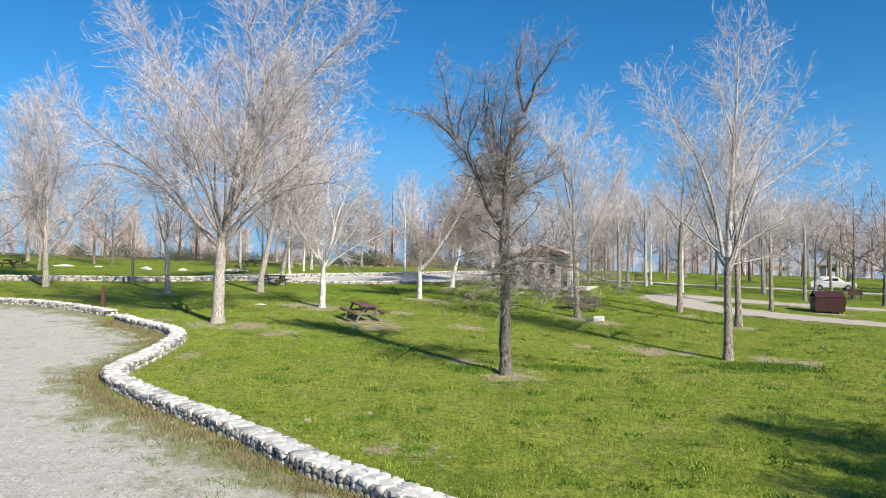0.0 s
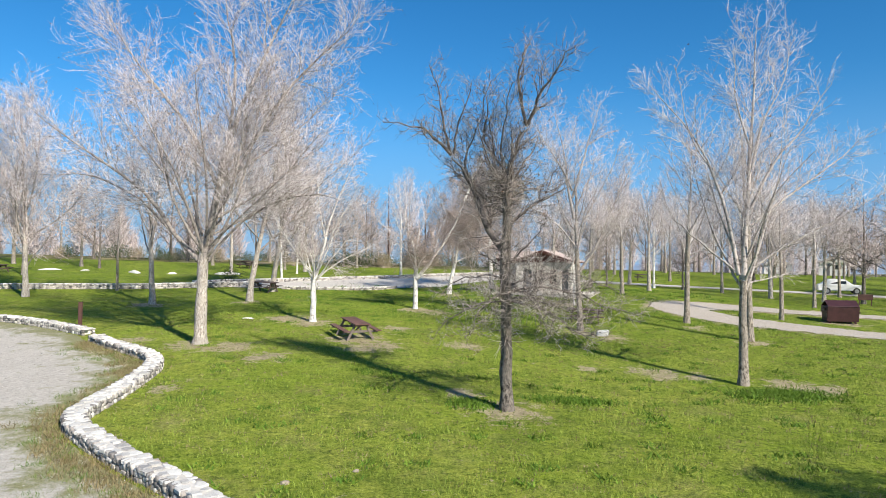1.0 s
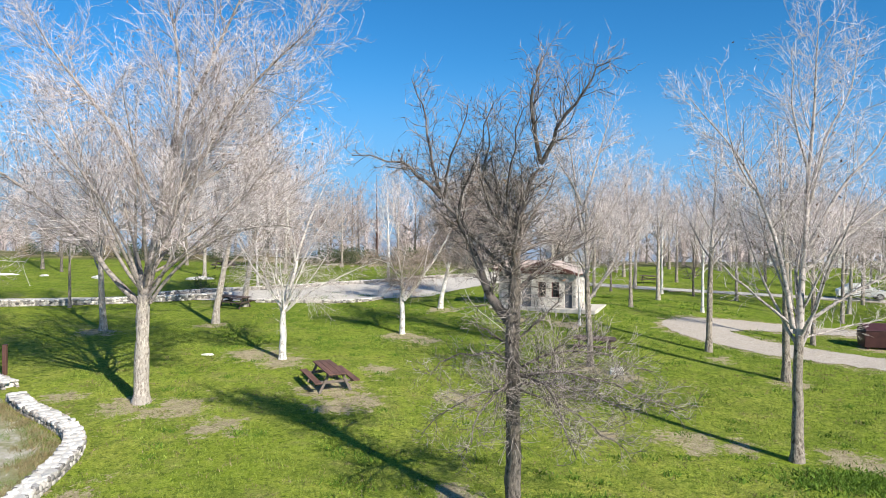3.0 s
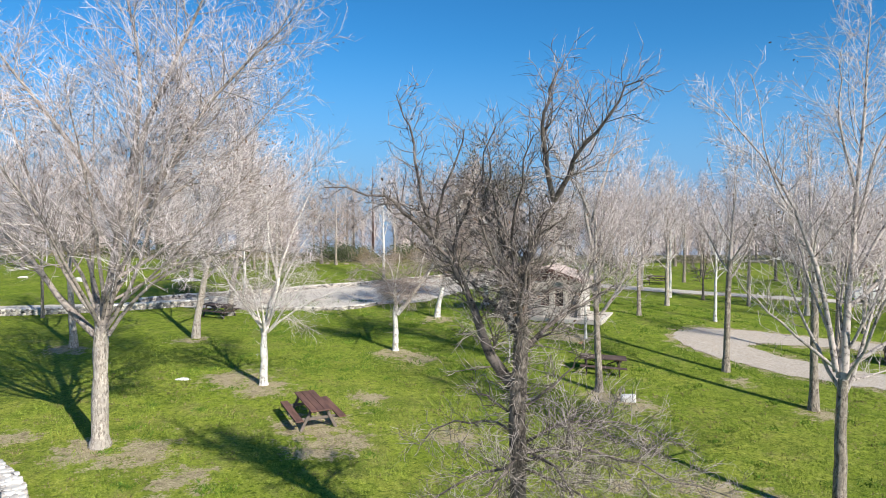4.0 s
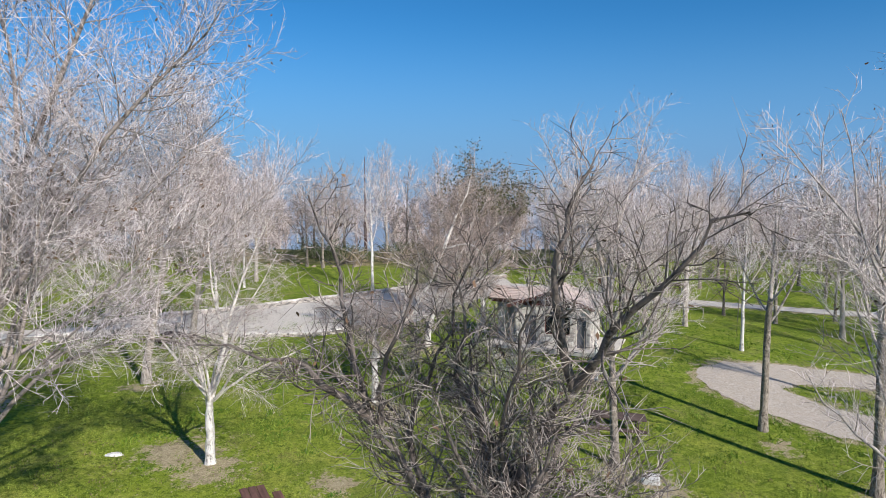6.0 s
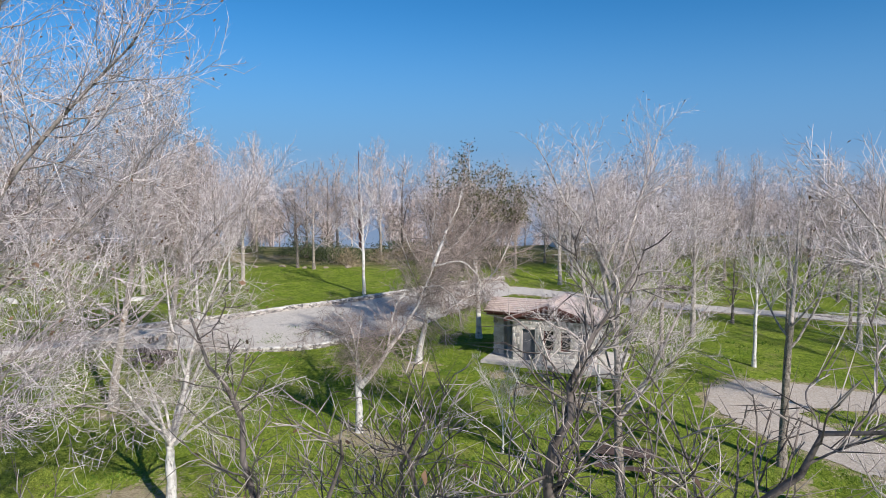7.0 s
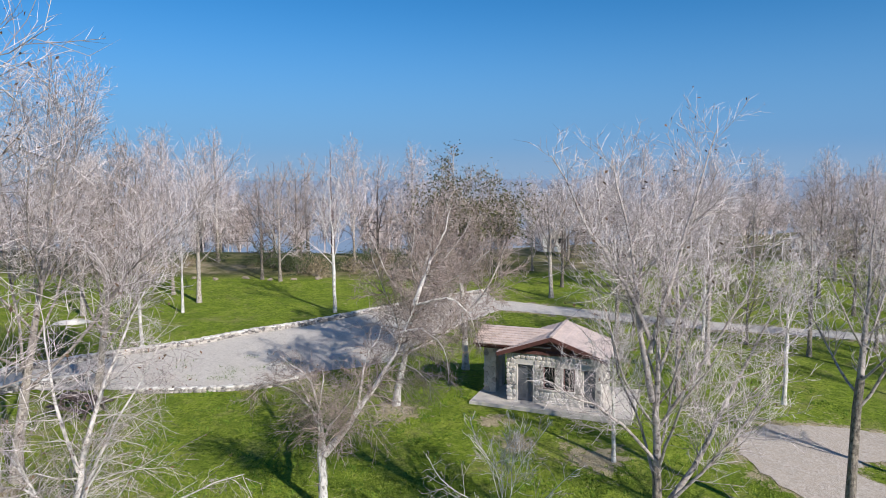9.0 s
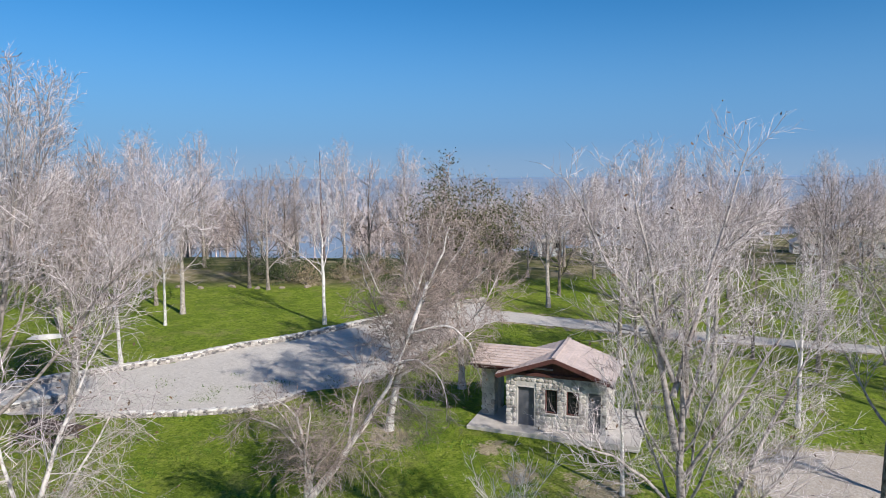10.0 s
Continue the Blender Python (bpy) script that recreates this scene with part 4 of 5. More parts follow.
for src, x, y, rz, s in [(g1, 18.5, 45.0, 120, 1.08), (g1, 24.3, 53.2, 210, 0.80), (g1, 31.0, 61.5, 40, 0.78), (g2, 30.4, 68.0, 75, 0.9), (g3, 10.25, 56.9, 90, 0.74),
                         (g1, 15.7, 64.0, 160, 0.82), (g1, -27.0, 60.8, 330, 0.62), (g3, 21.8, 75.4, 10, 1.1), (g3, -5.0, 82.9, 200, 1.25), (g2, -16.7, 85.8, 20, 1.0),
                         (g2, 20.5, 80.0, 280, 0.9), (g1, 14.2, 70.5, 15, 0.8), (g2, 19.6, 69.5, 200, 0.9), (g1, 27.5, 72.0, 75, 0.78), (g2, 34.5, 66.5, 310, 0.85), (g2, 13.5, 88.5, 130, 0.95), (g1, 27.0, 86.5, 250, 0.85), (g1, 39.0, 72.0, 100, 0.8), (g2, -24.1, 81.3, 60, 0.95), (g3, -16.3, 73.0, 140, 1.0), (g3, -16.9, 82.4, 300, 0.9)]:
    copy_thing(src, gp(x, y, -0.05, rz, s))

f1 = plant("far_bare_tree", make_tree(67, 10.5, 1.8, 0.17, 14, (24, 55), 0.09, 0.10, 0.92, (0, 0), 0.78, thick=1.9, clear=0.10, dens=(2.5, 3.1, 3.4), twig=0.66, coarse=True), gp(-11.7, 94.5, -0.05), BARK_GREY,
           TWIG_TAN, "distant bare tree with pale branches", group="far trees")
f2 = plant("far_bare_tree", make_tree(71, 11.5, 1.6, 0.16, 17, (16, 42), 0.11, 0.09, 0.95, (0, 0), 0.80, thick=1.9, clear=0.10, dens=(2.5, 3.1, 3.4), twig=0.66, coarse=True), gp(-19.8, 88.5, -0.05), BARK_GREY,
           TWIG_GREY, "distant bare tree with tall upright grey crown", group="far trees")
f3 = plant("far_bare_tree", make_tree(73, 10.0, 1.8, 0.17, 14, (28, 60), 0.06, 0.12, 0.9, (0, 0), 0.82, thick=1.9, droop=0.03, clear=0.10, dens=(2.5, 3.1, 3.4), twig=0.66, coarse=True), gp(-13.6, 95.2, -0.05),
           BARK_DARK, TWIG_BROWN, "distant bare tree with brown branches", group="far trees")
rng = np.random.default_rng(9)
FIXED = [(f1, -52, 86, 1.3), (f1, -42, 72, 0.95), (f1, -43, 84.6, 1.1), (f3, -39.8, 82.6, 0.9), (f3, -39, 100.5, 1.2), (f1, -30, 92, 1.15), (f3, -36, 99, 1.0), (f2, -25, 101, 1.25),
         (f2, -21, 106, 1.25), (f2, -29, 108, 1.25), (f2, 1.0, 106, 1.15), (f2, -5.2, 101, 1.2), (f1, 44, 80, 1.0), (f3, 15.4, 93, 1.0), (f1, 33, 73.5, 0.8), (f3, 37.5, 83, 0.9), (f3, 24.5, 74.5, 0.75), (f1, 31, 92, 1.0), (f3, 17.2, 76.5, 0.75), (f1, 10, 97, 1.0), (f1, 22.5, 95.5, 1.0), (f3, -11.5, 102.2, 1.1)]
for src, x, y, s in FIXED:
    copy_thing(src, gp(x, y, -0.05, rng.uniform(0, 360), s))
done = [(x, y) for _, x, y, _ in FIXED] + [(30.4, 68), (31, 61.5), (24.3, 53.2), (21.8, 75.4), (20.5, 80), (39, 72), (15.7, 64)]


def scatter(count, x0, x1, y0, y1, gap, avoid=()):
    made = 0
    for _ in range(count * 30):
        if made >= count:
            break
        x, y = rng.uniform(x0, x1), rng.uniform(y0, y1)
        if any((x - a) ** 2 + (y - b) ** 2 < gap * gap for a, b in done) or any(inside(np.array([x]), np.array([y]), p)[0] for p in avoid):
            continue
        done.append((x, y))
        made += 1
        copy_thing((f1, f2, f3)[rng.integers(0, 3)], gp(x, y, -0.05, rng.uniform(0, 360), rng.uniform(0.85, 1.25)))


scatter(28, 13, 66, 88, 122, 4.6, [ROAD_FAR])
scatter(7, 4, 55, 104, 145, 5.5)
scatter(14, 40, 88, 70, 130, 5.5, [ROAD_FAR])
scatter(11, 36, 66, 60, 74, 5.0, [ROAD_FAR, TRACK])
scatter(10, -82, -33, 68, 110, 6.5, [LOT])
scatter(10, -37, 11, 104, 122, 5.0)
scatter(9, -60, -30, 46, 57, 6.5, [LOT])
# trees behind the camera, whose shade falls on the lawn
for x, y, rz, q in ((18.6, 12.9, 40, 0.74), (17.0, 9.3, 200, 0.70)):
    copy_thing(h1, gp(x, y, -0.05, rz, q))




def distant_woods(count, seed):
    """The thin grey woods behind everything: upright sprays of branches, too many and too far to tell apart."""
    rg = np.random.default_rng(seed)
    x = rg.uniform(-95, 125, count)
    y = rg.uniform(114, 165, count) + 0.55 * np.maximum(x, 0)
    h = rg.uniform(6.5, 11.5, count)
    sets = []
    for a, b, t in zip(x, y, h):
        n = 120
        base = np.array([a, b, float(gz(a, b)) - 0.1])
        s = base + np.stack([rg.normal(0, 0.35, n), rg.normal(0, 0.35, n), t * rg.uniform(0.16, 0.75, n)], 1)
        d = np.stack([rg.normal(0, 0.5, n), rg.normal(0, 0.5, n), rg.uniform(0.5, 1.2, n)], 1)
        e = s + unit(d) * (rg.uniform(0.25, 0.5, n) * (t - (s[:, 2] - base[2]) * 0.6))[:, None]
        s[0], e[0] = base, base + np.array([0, 0, t])
        r = np.full((n, 2), 0.045)
        r[0] = 0.16
        s2 = s[1:] + (e[1:] - s[1:]) * rg.uniform(0.3, 0.8, (n - 1, 1))
        e2 = s2 + unit(rg.normal(0, 0.6, (n - 1, 3)) + np.array([0, 0, 0.7])) * rg.uniform(0.8, 2.0, (n - 1, 1))
        sets += [spikes(np.stack([s, e], 1), r), spikes(np.stack([s2, e2], 1), np.full((n - 1, 2), 0.04))]
    tagged(new("distant_woods", fast_mesh("distant_woods", *joined(sets), TWIG_TAN)), "pale bare woods far behind the park", "woods", kind="stuff")


distant_woods(200, 12)


# ---- stone restroom building ----
BU, BV, BH = 4.8, 3.3, 2.62
hut = thing("stone_building", gp(6.4, 63.25, 0.0, -23.0), "small fieldstone restroom with pinkish shingle gable roof", "building")
hz = 0.14


def wall_bm(length, height, thick, holes):
    """A wall along x with openings through it."""
    bm = bmesh.new()
    xs = sorted({0, length, *[h[0] for h in holes], *[h[1] for h in holes]})
    for a, b in zip(xs, xs[1:]):
        cuts = sorted([(h[2], h[3]) for h in holes if h[0] <= a and h[1] >= b])
        z = 0
        for c, d in cuts + [(height, height)]:
            if c - z > 0.01:
                box(bm, (b - a, thick, c - z), ((a + b) / 2, thick / 2, (z + c) / 2), bevel=0)
            z = d
    return bm


def rubble_mesh(seed, sides=6, depth=1.0, crown=0.16):
    """An irregular many-sided stone, a unit across, its rounded face towards -y."""
    r = random.Random(seed)
    bm = bmesh.new()
    a = [(k + r.uniform(-0.3, 0.3)) * 2 * math.pi / sides for k in range(sides)]
    q = [r.uniform(0.46, 0.60) for _ in a]
    rings = []
    for y, f in ((0.5, 1.0), (-0.36, 1.0), (-0.5, 0.86)):
        rings.append([bm.verts.new((math.cos(t) * d * f, y * depth + r.uniform(-0.04, 0.04), math.sin(t) * d * f)) for t, d in zip(a, q)])
    top = bm.verts.new((r.uniform(-0.08, 0.08), -0.5 * depth - crown * r.uniform(0.2, 1.0), r.uniform(-0.08, 0.08)))
    for lo, hi in zip(rings, rings[1:]):
        for k in range(sides):
            bm.faces.new((lo[k], lo[(k + 1) % sides], hi[(k + 1) % sides], hi[k]))
    for k in range(sides):
        bm.faces.new((rings[-1][k], rings[-1][(k + 1) % sides], top))
    bmesh.ops.recalc_face_normals(bm, faces=bm.faces)
    return bm


HUT_STONES = [bm_mesh("stone", rubble_mesh(k, 5 + k % 3, 1.0, 0.06), STONE_HUT) for k in range(9)]
FRONT_HOLES = [(0.50, 1.44, 0.0, 2.02), (1.92, 2.50, 0.78, 1.94), (2.95, 3.53, 0.78, 1.94), (3.90, 4.62, 0.0, 2.02)]


def face_stones(parent, length, height, holes, seed, size=0.205):
    r = random.Random(seed)
    z = 0.03
    while z < height - 0.08:
        h = min(size * r.uniform(0.75, 1.15), height - z)
        x = -0.04
        while x < length - 0.05:
            w = min(size * r.uniform(0.75, 1.75), length + 0.04 - x)
            clash = [q for q in holes if x < q[1] and x + w > q[0] and z < q[3] and z + h > q[2]]
            if clash:
                q = clash[0]
                if q[0] - x > 0.12:
                    w = q[0] - x
                else:
                    x = q[1]
                    continue
            part("stone", r.choice(HUT_STONES), None, parent, at=pose(x + w / 2, 0.03 + r.uniform(-0.012, 0.010), z + h / 2, 0, r.uniform(-14, 14), 0)
                 @ Matrix.Diagonal((w * 0.98, 0.13, h * 1.02, 1)))
            x += w
        z += h


slab = part("slab", boxm((8.2, 5.0, 0.30), (2.3, 1.65, hz - 0.15), bevel=0.02), CONCRETE, hut, "pale concrete slab")
front = part("front_wall", wall_bm(BU, BH, 0.24, FRONT_HOLES), MORTAR, hut, at=pose(0, 0, hz))
right = part("side_wall", wall_bm(BV, BH, 0.24, []), MORTAR, hut, at=pose(BU, 0, hz, 0, 0, 90))
left = part("side_wall", wall_bm(BV, BH, 0.24, [(1.0, 1.9, 0, 2.02)]), MORTAR, hut, at=pose(0.24, 0.24, hz, 0, 0, 90))
part("back_wall", wall_bm(BU, BH, 0.24, []), MORTAR, hut, at=pose(0, BV - 0.24, hz))
part("inner_floor", boxm((BU - 0.5, BV - 0.5, 0.02), (BU / 2, BV / 2, hz + 0.02), bevel=0), DARKIN, hut)
part("partition", boxm((BU - 0.5, 0.1, BH - 0.1), (BU / 2, 1.3, hz + BH / 2), bevel=0), DARKIN, hut)


def door(x0, x1, label):
    d = part("door", boxm((x1 - x0 - 0.1, 0.05, 1.94), ((x0 + x1) / 2, 0.17, hz + 0.98), bevel=0.006), DOORM, hut, label)
    part("door_handle", boxm((0.03, 0.05, 0.16), (x1 - 0.16, 0.13, hz + 1.0), bevel=0.005), STEEL, d)
    f = bmesh.new()
    for x in (x0 + 0.03, x1 - 0.03):
        box(f, (0.07, 0.20, 2.02), (x, 0.09, hz + 1.01), bevel=0.004)
    box(f, (x1 - x0, 0.20, 0.06), ((x0 + x1) / 2, 0.09, hz + 1.99), bevel=0.004)
    part("door_frame", f, TRIMM, hut, "pale door frame")


door(0.50, 1.44, "grey painted metal door")
door(3.90, 4.62, "grey painted metal door")
for x0, x1, z0, z1 in FRONT_HOLES[1:3]:
    f = bmesh.new()
    for x in (x0 + 0.02, x1 - 0.02):
        box(f, (0.05, 0.14, z1 - z0), (x, 0.10, hz + (z0 + z1) / 2), bevel=0.004)
    for z in (z0 + 0.02, z1 - 0.02):
        box(f, (x1 - x0 - 0.1, 0.14, 0.05), ((x0 + x1) / 2, 0.10, hz + z), bevel=0.004)
    w = part("window", f, FASCIA, hut, "small dark window with bars")
    part("pane", boxm((x1 - x0 - 0.1, 0.012, z1 - z0 - 0.1), ((x0 + x1) / 2, 0.15, hz + (z0 + z1) / 2), bevel=0), GLASS, w)
    for k in range(3):
        part("bar", boxm((0.016, 0.016, z1 - z0 - 0.1), (x0 + (x1 - x0) * (k + 1) / 4, 0.11, hz + (z0 + z1) / 2), bevel=0), BLACKM, w)
    for k in range(3):
        part("bar", boxm((x1 - x0 - 0.1, 0.014, 0.016), ((x0 + x1) / 2, 0.09, hz + z0 + (z1 - z0) * (k + 1) / 4), bevel=0), BLACKM, w)
    part("sill", boxm((x1 - x0 + 0.1, 0.16, 0.06), ((x0 + x1) / 2, -0.01, hz + z0 - 0.03), bevel=0.008), TRIMM, hut)

# gable of the front and roof
PK, EV, OV = 3.50 + hz, 2.66 + hz, 0.42
c = BU / 2
gm = bmesh.new()
for y in (0.0, 0.12):
    gm.verts.new((-0.05, y, EV)), gm.verts.new((BU + 0.05, y, EV)), gm.verts.new((c, y, PK - 0.08))
gv = list(gm.verts)
for q in ((0, 1, 2), (5, 4, 3), (0, 3, 4, 1), (1, 4, 5, 2), (2, 5, 3, 0)):
    gm.faces.new([gv[k] for k in q])
part("gable_board", gm, FASCIA, hut, "dark brown boarded gable")
part("gable_beam", boxm((BU + 0.5, 0.14, 0.16), (c, -0.03, EV - 0.02), bevel=0.01), FASCIA, hut)


def slope(parent, eave0, eave1, ridge0, ridge1, rows, name="shingle_course"):
    """A roof slope as a deck and overlapping courses of shingles."""
    e0, e1, r0, r1 = (Vector(q) for q in (eave0, eave1, ridge0, ridge1))
    nrm = (e1 - e0).cross(r0 - e0).normalized()
    if nrm.z < 0:
        nrm = -nrm
    deck = bmesh.new()
    lo = [deck.verts.new(q - nrm * 0.10) for q in (e0, e1, r1, r0)]
    hi = [deck.verts.new(q - nrm * 0.02) for q in (e0, e1, r1, r0)]
    deck.faces.new(lo), deck.faces.new(hi)
    for k in range(4):
        deck.faces.new((lo[k], lo[(k + 1) % 4], hi[(k + 1) % 4], hi[k]))
    bmesh.ops.recalc_face_normals(deck, faces=deck.faces)
    body = part("roof_slope", deck, FASCIA, parent, "dark brown roof edge")
    rr = random.Random(rows)
    for k in range(rows):
        a, b = k / rows, min(1.0, (k + 1.25) / rows)
        j = rr.uniform(-0.006, 0.006)
        p = [e0.lerp(r0, a), e1.lerp(r1, a), e1.lerp(r1, b), e0.lerp(r0, b)]
        bm = bmesh.new()
        up = [bm.verts.new(q + nrm * h) for q, h in zip(p, (0.042 + j, 0.042 + j, 0.004, 0.004))]
        dn = [bm.verts.new(q + nrm * h) for q, h in zip(p, (0.0, 0.0, -0.01, -0.01))]
        bm.faces.new(up), bm.faces.new(dn)
        for q in range(4):
            bm.faces.new((up[q], up[(q + 1) % 4], dn[(q + 1) % 4], dn[q]))
        bmesh.ops.recalc_face_normals(bm, faces=bm.faces)
        part(name, bm, SHINGLE, body)
    return body


drop = (PK - EV) / c
le, re_, ze = -OV, BU + OV, EV - drop * OV + 0.10
f0, b0 = -0.45, BV + 0.45
slope(hut, (le, f0, ze), (le, b0, ze), (c, f0, PK + 0.10), (c, b0, PK + 0.10), 10)
slope(hut, (re_, f0, ze), (re_, b0, ze), (c, f0, PK + 0.10), (c, b0, PK + 0.10), 10)
for x0, sx in ((le, 1), (re_, -1)):
    ln = math.hypot(c + OV, PK + 0.1 - ze)
    an = math.degrees(math.atan2(PK + 0.1 - ze, c + OV))
    part("rake_board", boxm((ln, 0.05, 0.20), ((x0 + c) / 2, f0 - 0.03, (ze + PK + 0.1) / 2 - 0.10), (0, -an * sx, 0), 0.006), FASCIA, hut, "dark brown rake board")
part("ridge_cap", boxm((0.22, b0 - f0, 0.04), (c, (f0 + b0) / 2, PK + 0.15), bevel=0.01), SHINGLE, hut)
# porch roof to the side, across the gable, on a stone pier
px, pr, ph = -1.85, 1.65, 1.75
slope(hut, (px, pr - ph, 2.92 + hz), (c - 0.1, pr - ph, 2.92 + hz), (px, pr, PK + 0.04), (c - 0.1, pr, PK + 0.04), 8)
slope(hut, (px, pr + ph, 2.92 + hz), (c - 0.1, pr + ph, 2.92 + hz), (px, pr, PK + 0.04), (c - 0.1, pr, PK + 0.04), 8)
pg = bmesh.new()
for x in (px + 0.25, px + 0.35):
    pg.verts.new((x, pr - ph + 0.2, 3.0 + hz)), pg.verts.new((x, pr + ph - 0.2, 3.0 + hz)), pg.verts.new((x, pr, PK - 0.12))
gv = list(pg.verts)
for q in ((0, 1, 2), (5, 4, 3), (0, 3, 4, 1), (1, 4, 5, 2), (2, 5, 3, 0)):
    pg.faces.new([gv[k] for k in q])
bmesh.ops.recalc_face_normals(pg, faces=pg.faces)
part("gable_board", pg, FASCIA, hut)
part("porch_beam", boxm((1.6, 0.16, 0.2), (px + 0.9, pr - ph + 0.28, 2.76 + hz), bevel=0.01), FASCIA, hut)
part("porch_beam", boxm((1.6, 0.16, 0.2), (px + 0.9, pr + ph - 0.28, 2.76 + hz), bevel=0.01), FASCIA, hut)
for v0 in (0.95, 2.15):
    pier = part("stone_pier", boxm((0.66, 0.66, 2.66), (0.33, 0.33, 1.33), bevel=0.01), MORTAR, hut, at=pose(-1.55, v0, hz))
    if v0 < 1:
        face_stones(pier, 0.66, 2.75, [], 5, 0.27)


# ---- picnic tables ----
def picnic_table(at, top_m, leg_m, label, planks=3):
    """Two benches and a plank top on A-frames; its length runs along y."""
    ob = thing("picnic_table", at, label, "picnic table", "picnic tables")
    L, W = 2.2, 0.74
    w = W / planks
    r = random.Random(planks)
    for k in range(planks):
        part("tabletop_plank", boxm((w - 0.014, L + r.uniform(-0.02, 0.02), 0.045), (-W / 2 + w * (k + 0.5), r.uniform(-0.01, 0.01), 0.745), (0, r.uniform(-0.6, 0.6), 0), 0.008), top_m, ob)
    for s in (-1, 1):
        part("bench_plank", boxm((0.27, L, 0.045), (s * 0.74, 0, 0.45), (0, 0, r.uniform(-0.4, 0.4)), 0.008), top_m, ob)
    for y in (-0.78, 0.78):
        for s in (-1, 1):
            part("leg", boxm((0.10, 0.05, 0.86), (s * 0.43, y, 0.36), (0, -s * 27, 0), 0.006), leg_m, ob)
        part("seat_beam", boxm((1.66, 0.05, 0.10), (0, y + 0.05, 0.375), bevel=0.006), leg_m, ob)
        part("top_beam", boxm((0.72, 0.05, 0.09), (0, y - 0.05, 0.675), bevel=0.006), leg_m, ob)
        part("brace", boxm((0.06, 0.62, 0.05), (0, y * 0.62, 0.52), (math.copysign(26, y), 0, 0), 0.004), leg_m, ob)
    return ob


def tilt_to_ground(x, y, rz, scale=1.0):
    """Standing on the slope of the ground."""
    n = Vector((-float(gz(x + 0.5, y) - gz(x - 0.5, y)), -float(gz(x, y + 0.5) - gz(x, y - 0.5)), 1)).normalized()
    return Matrix.Translation((x, y, float(gz(x, y)) + 0.01)) @ Vector((0, 0, 1)).rotation_difference(n).to_matrix().to_4x4() @ pose(0, 0, 0, 0, 0, rz) @ Matrix.Scale(scale, 4)


picnic_table(tilt_to_ground(-4.4, 41.4, 27, 1.18), WOODRED, WOODGREY, "weathered reddish brown wooden picnic table on the lawn")
dark_table = picnic_table(tilt_to_ground(9.8, 50.4, 80, 1.12), WOODDARK, WOODDARK, "dark stained wooden picnic table behind the tree", 4)
copy_thing(dark_table, tilt_to_ground(-15.2, 62.6, 70))
copy_thing(dark_table, tilt_to_ground(-46.0, 74.0, 70))
copy_thing(dark_table, tilt_to_ground(23.5, 84.5, 80))
copy_thing(dark_table, tilt_to_ground(-24.5, 89.0, 60))


# ---- single things on the lawn ----
def boulder(name, at, size, seed, mat, label, group=""):
    bm = bmesh.new()
    bmesh.ops.create_icosphere(bm, subdivisions=3, radius=0.5)
    o = Vector((seed * 3.7, seed * 1.9, seed))
    for v in bm.verts:
        v.co *= 1 + 0.45 * noise.noise(v.co * 2.2 + o) + 0.22 * noise.noise(v.co * 6 + o)
        v.co.z = max(v.co.z, -0.28)
    me = bm_mesh(name, bm, mat)
    ob = new(name, me)
    ob.matrix_world = at @ Matrix.Diagonal((*size, 1))
    return tagged(ob, label, "rock", group)


TANROCK = plain_mat("tan_rock", (0.22, 0.18, 0.13), (0.40, 0.34, 0.26), 6)
sb = boxm((0.72, 0.44, 0.36), (0, 0, 0.15), (4, -5, 0), 0.06)
for v in sb.verts:
    v.co += Vector((noise.noise(v.co * 3), noise.noise(v.co * 3 + Vector((5, 0, 0))), noise.noise(v.co * 3 + Vector((0, 5, 0))))) * 0.05
ob = new("stone_block", bm_mesh("stone_block", sb, WHITEROCK))
ob.matrix_world = gp(10.0, 45.8, 0.0, -18)
tagged(ob, "pale squared stone block lying on the grass", "stone block")

post = thing("wooden_post", gp(-19.8, 42.1, -0.1), "square brown painted wooden post behind the wall", "post")
part("shaft", boxm((0.17, 0.17, 1.5), (0, 0, 0.75), (0.5, 0.8, 0), 0.012), BROWNP, post)
part("cap", boxm((0.19, 0.19, 0.05), (0.02, 0.0, 1.50), bevel=0.01), BROWNP, post)


def dumpster(at):
    ob = thing("dumpster", at, "maroon steel dumpster with sloped lids", "dumpster")
    bm = bmesh.new()
    prof = [(-0.62, 0.12), (0.62, 0.12), (0.80, 1.10), (0.80, 1.18), (-0.80, 1.18), (-0.80, 1.10)]
    for x in (-1.0, 1.0):
        for y, z in prof:
            bm.verts.new((x, y, z))
    v = list(bm.verts)
    n = len(prof)
    bm.faces.new(v[:n]), bm.faces.new(v[n:])
    for k in range(n):
        bm.faces.new((v[k], v[(k + 1) % n], v[n + (k + 1) % n], v[n + k]))
    bmesh.ops.recalc_face_normals(bm, faces=bm.faces)
    bmesh.ops.bevel(bm, geom=list(bm.edges), offset=0.02, segments=1, affect="EDGES")
    part("body", bm, RUST, ob)
    for s in (-1, 1):
        part("lid", boxm((1.98, 0.92, 0.05), (0, s * 0.42, 1.36), (-s * 24, 0, 0), 0.012), RUST, ob)
        part("side_rib", boxm((0.06, 1.5, 0.12), (s * 1.03, 0, 0.78), bevel=0.01), RUST, ob)
        part("lifting_sleeve", boxm((0.10, 0.9, 0.16), (s * 1.06, 0, 0.98), bevel=0.012), RUST, ob)
        for q in (-0.5, 0.5):
            part("skid", boxm((0.12, 0.3, 0.12), (s * 0.8, q, 0.06), bevel=0.01), RUST, ob)
    part("end_cap", boxm((1.94, 0.1, 0.1), (0, 0, 1.54), bevel=0.02), RUST, ob)
    return ob


dumpster(gp(28.2, 52.8, 0.0, -14))

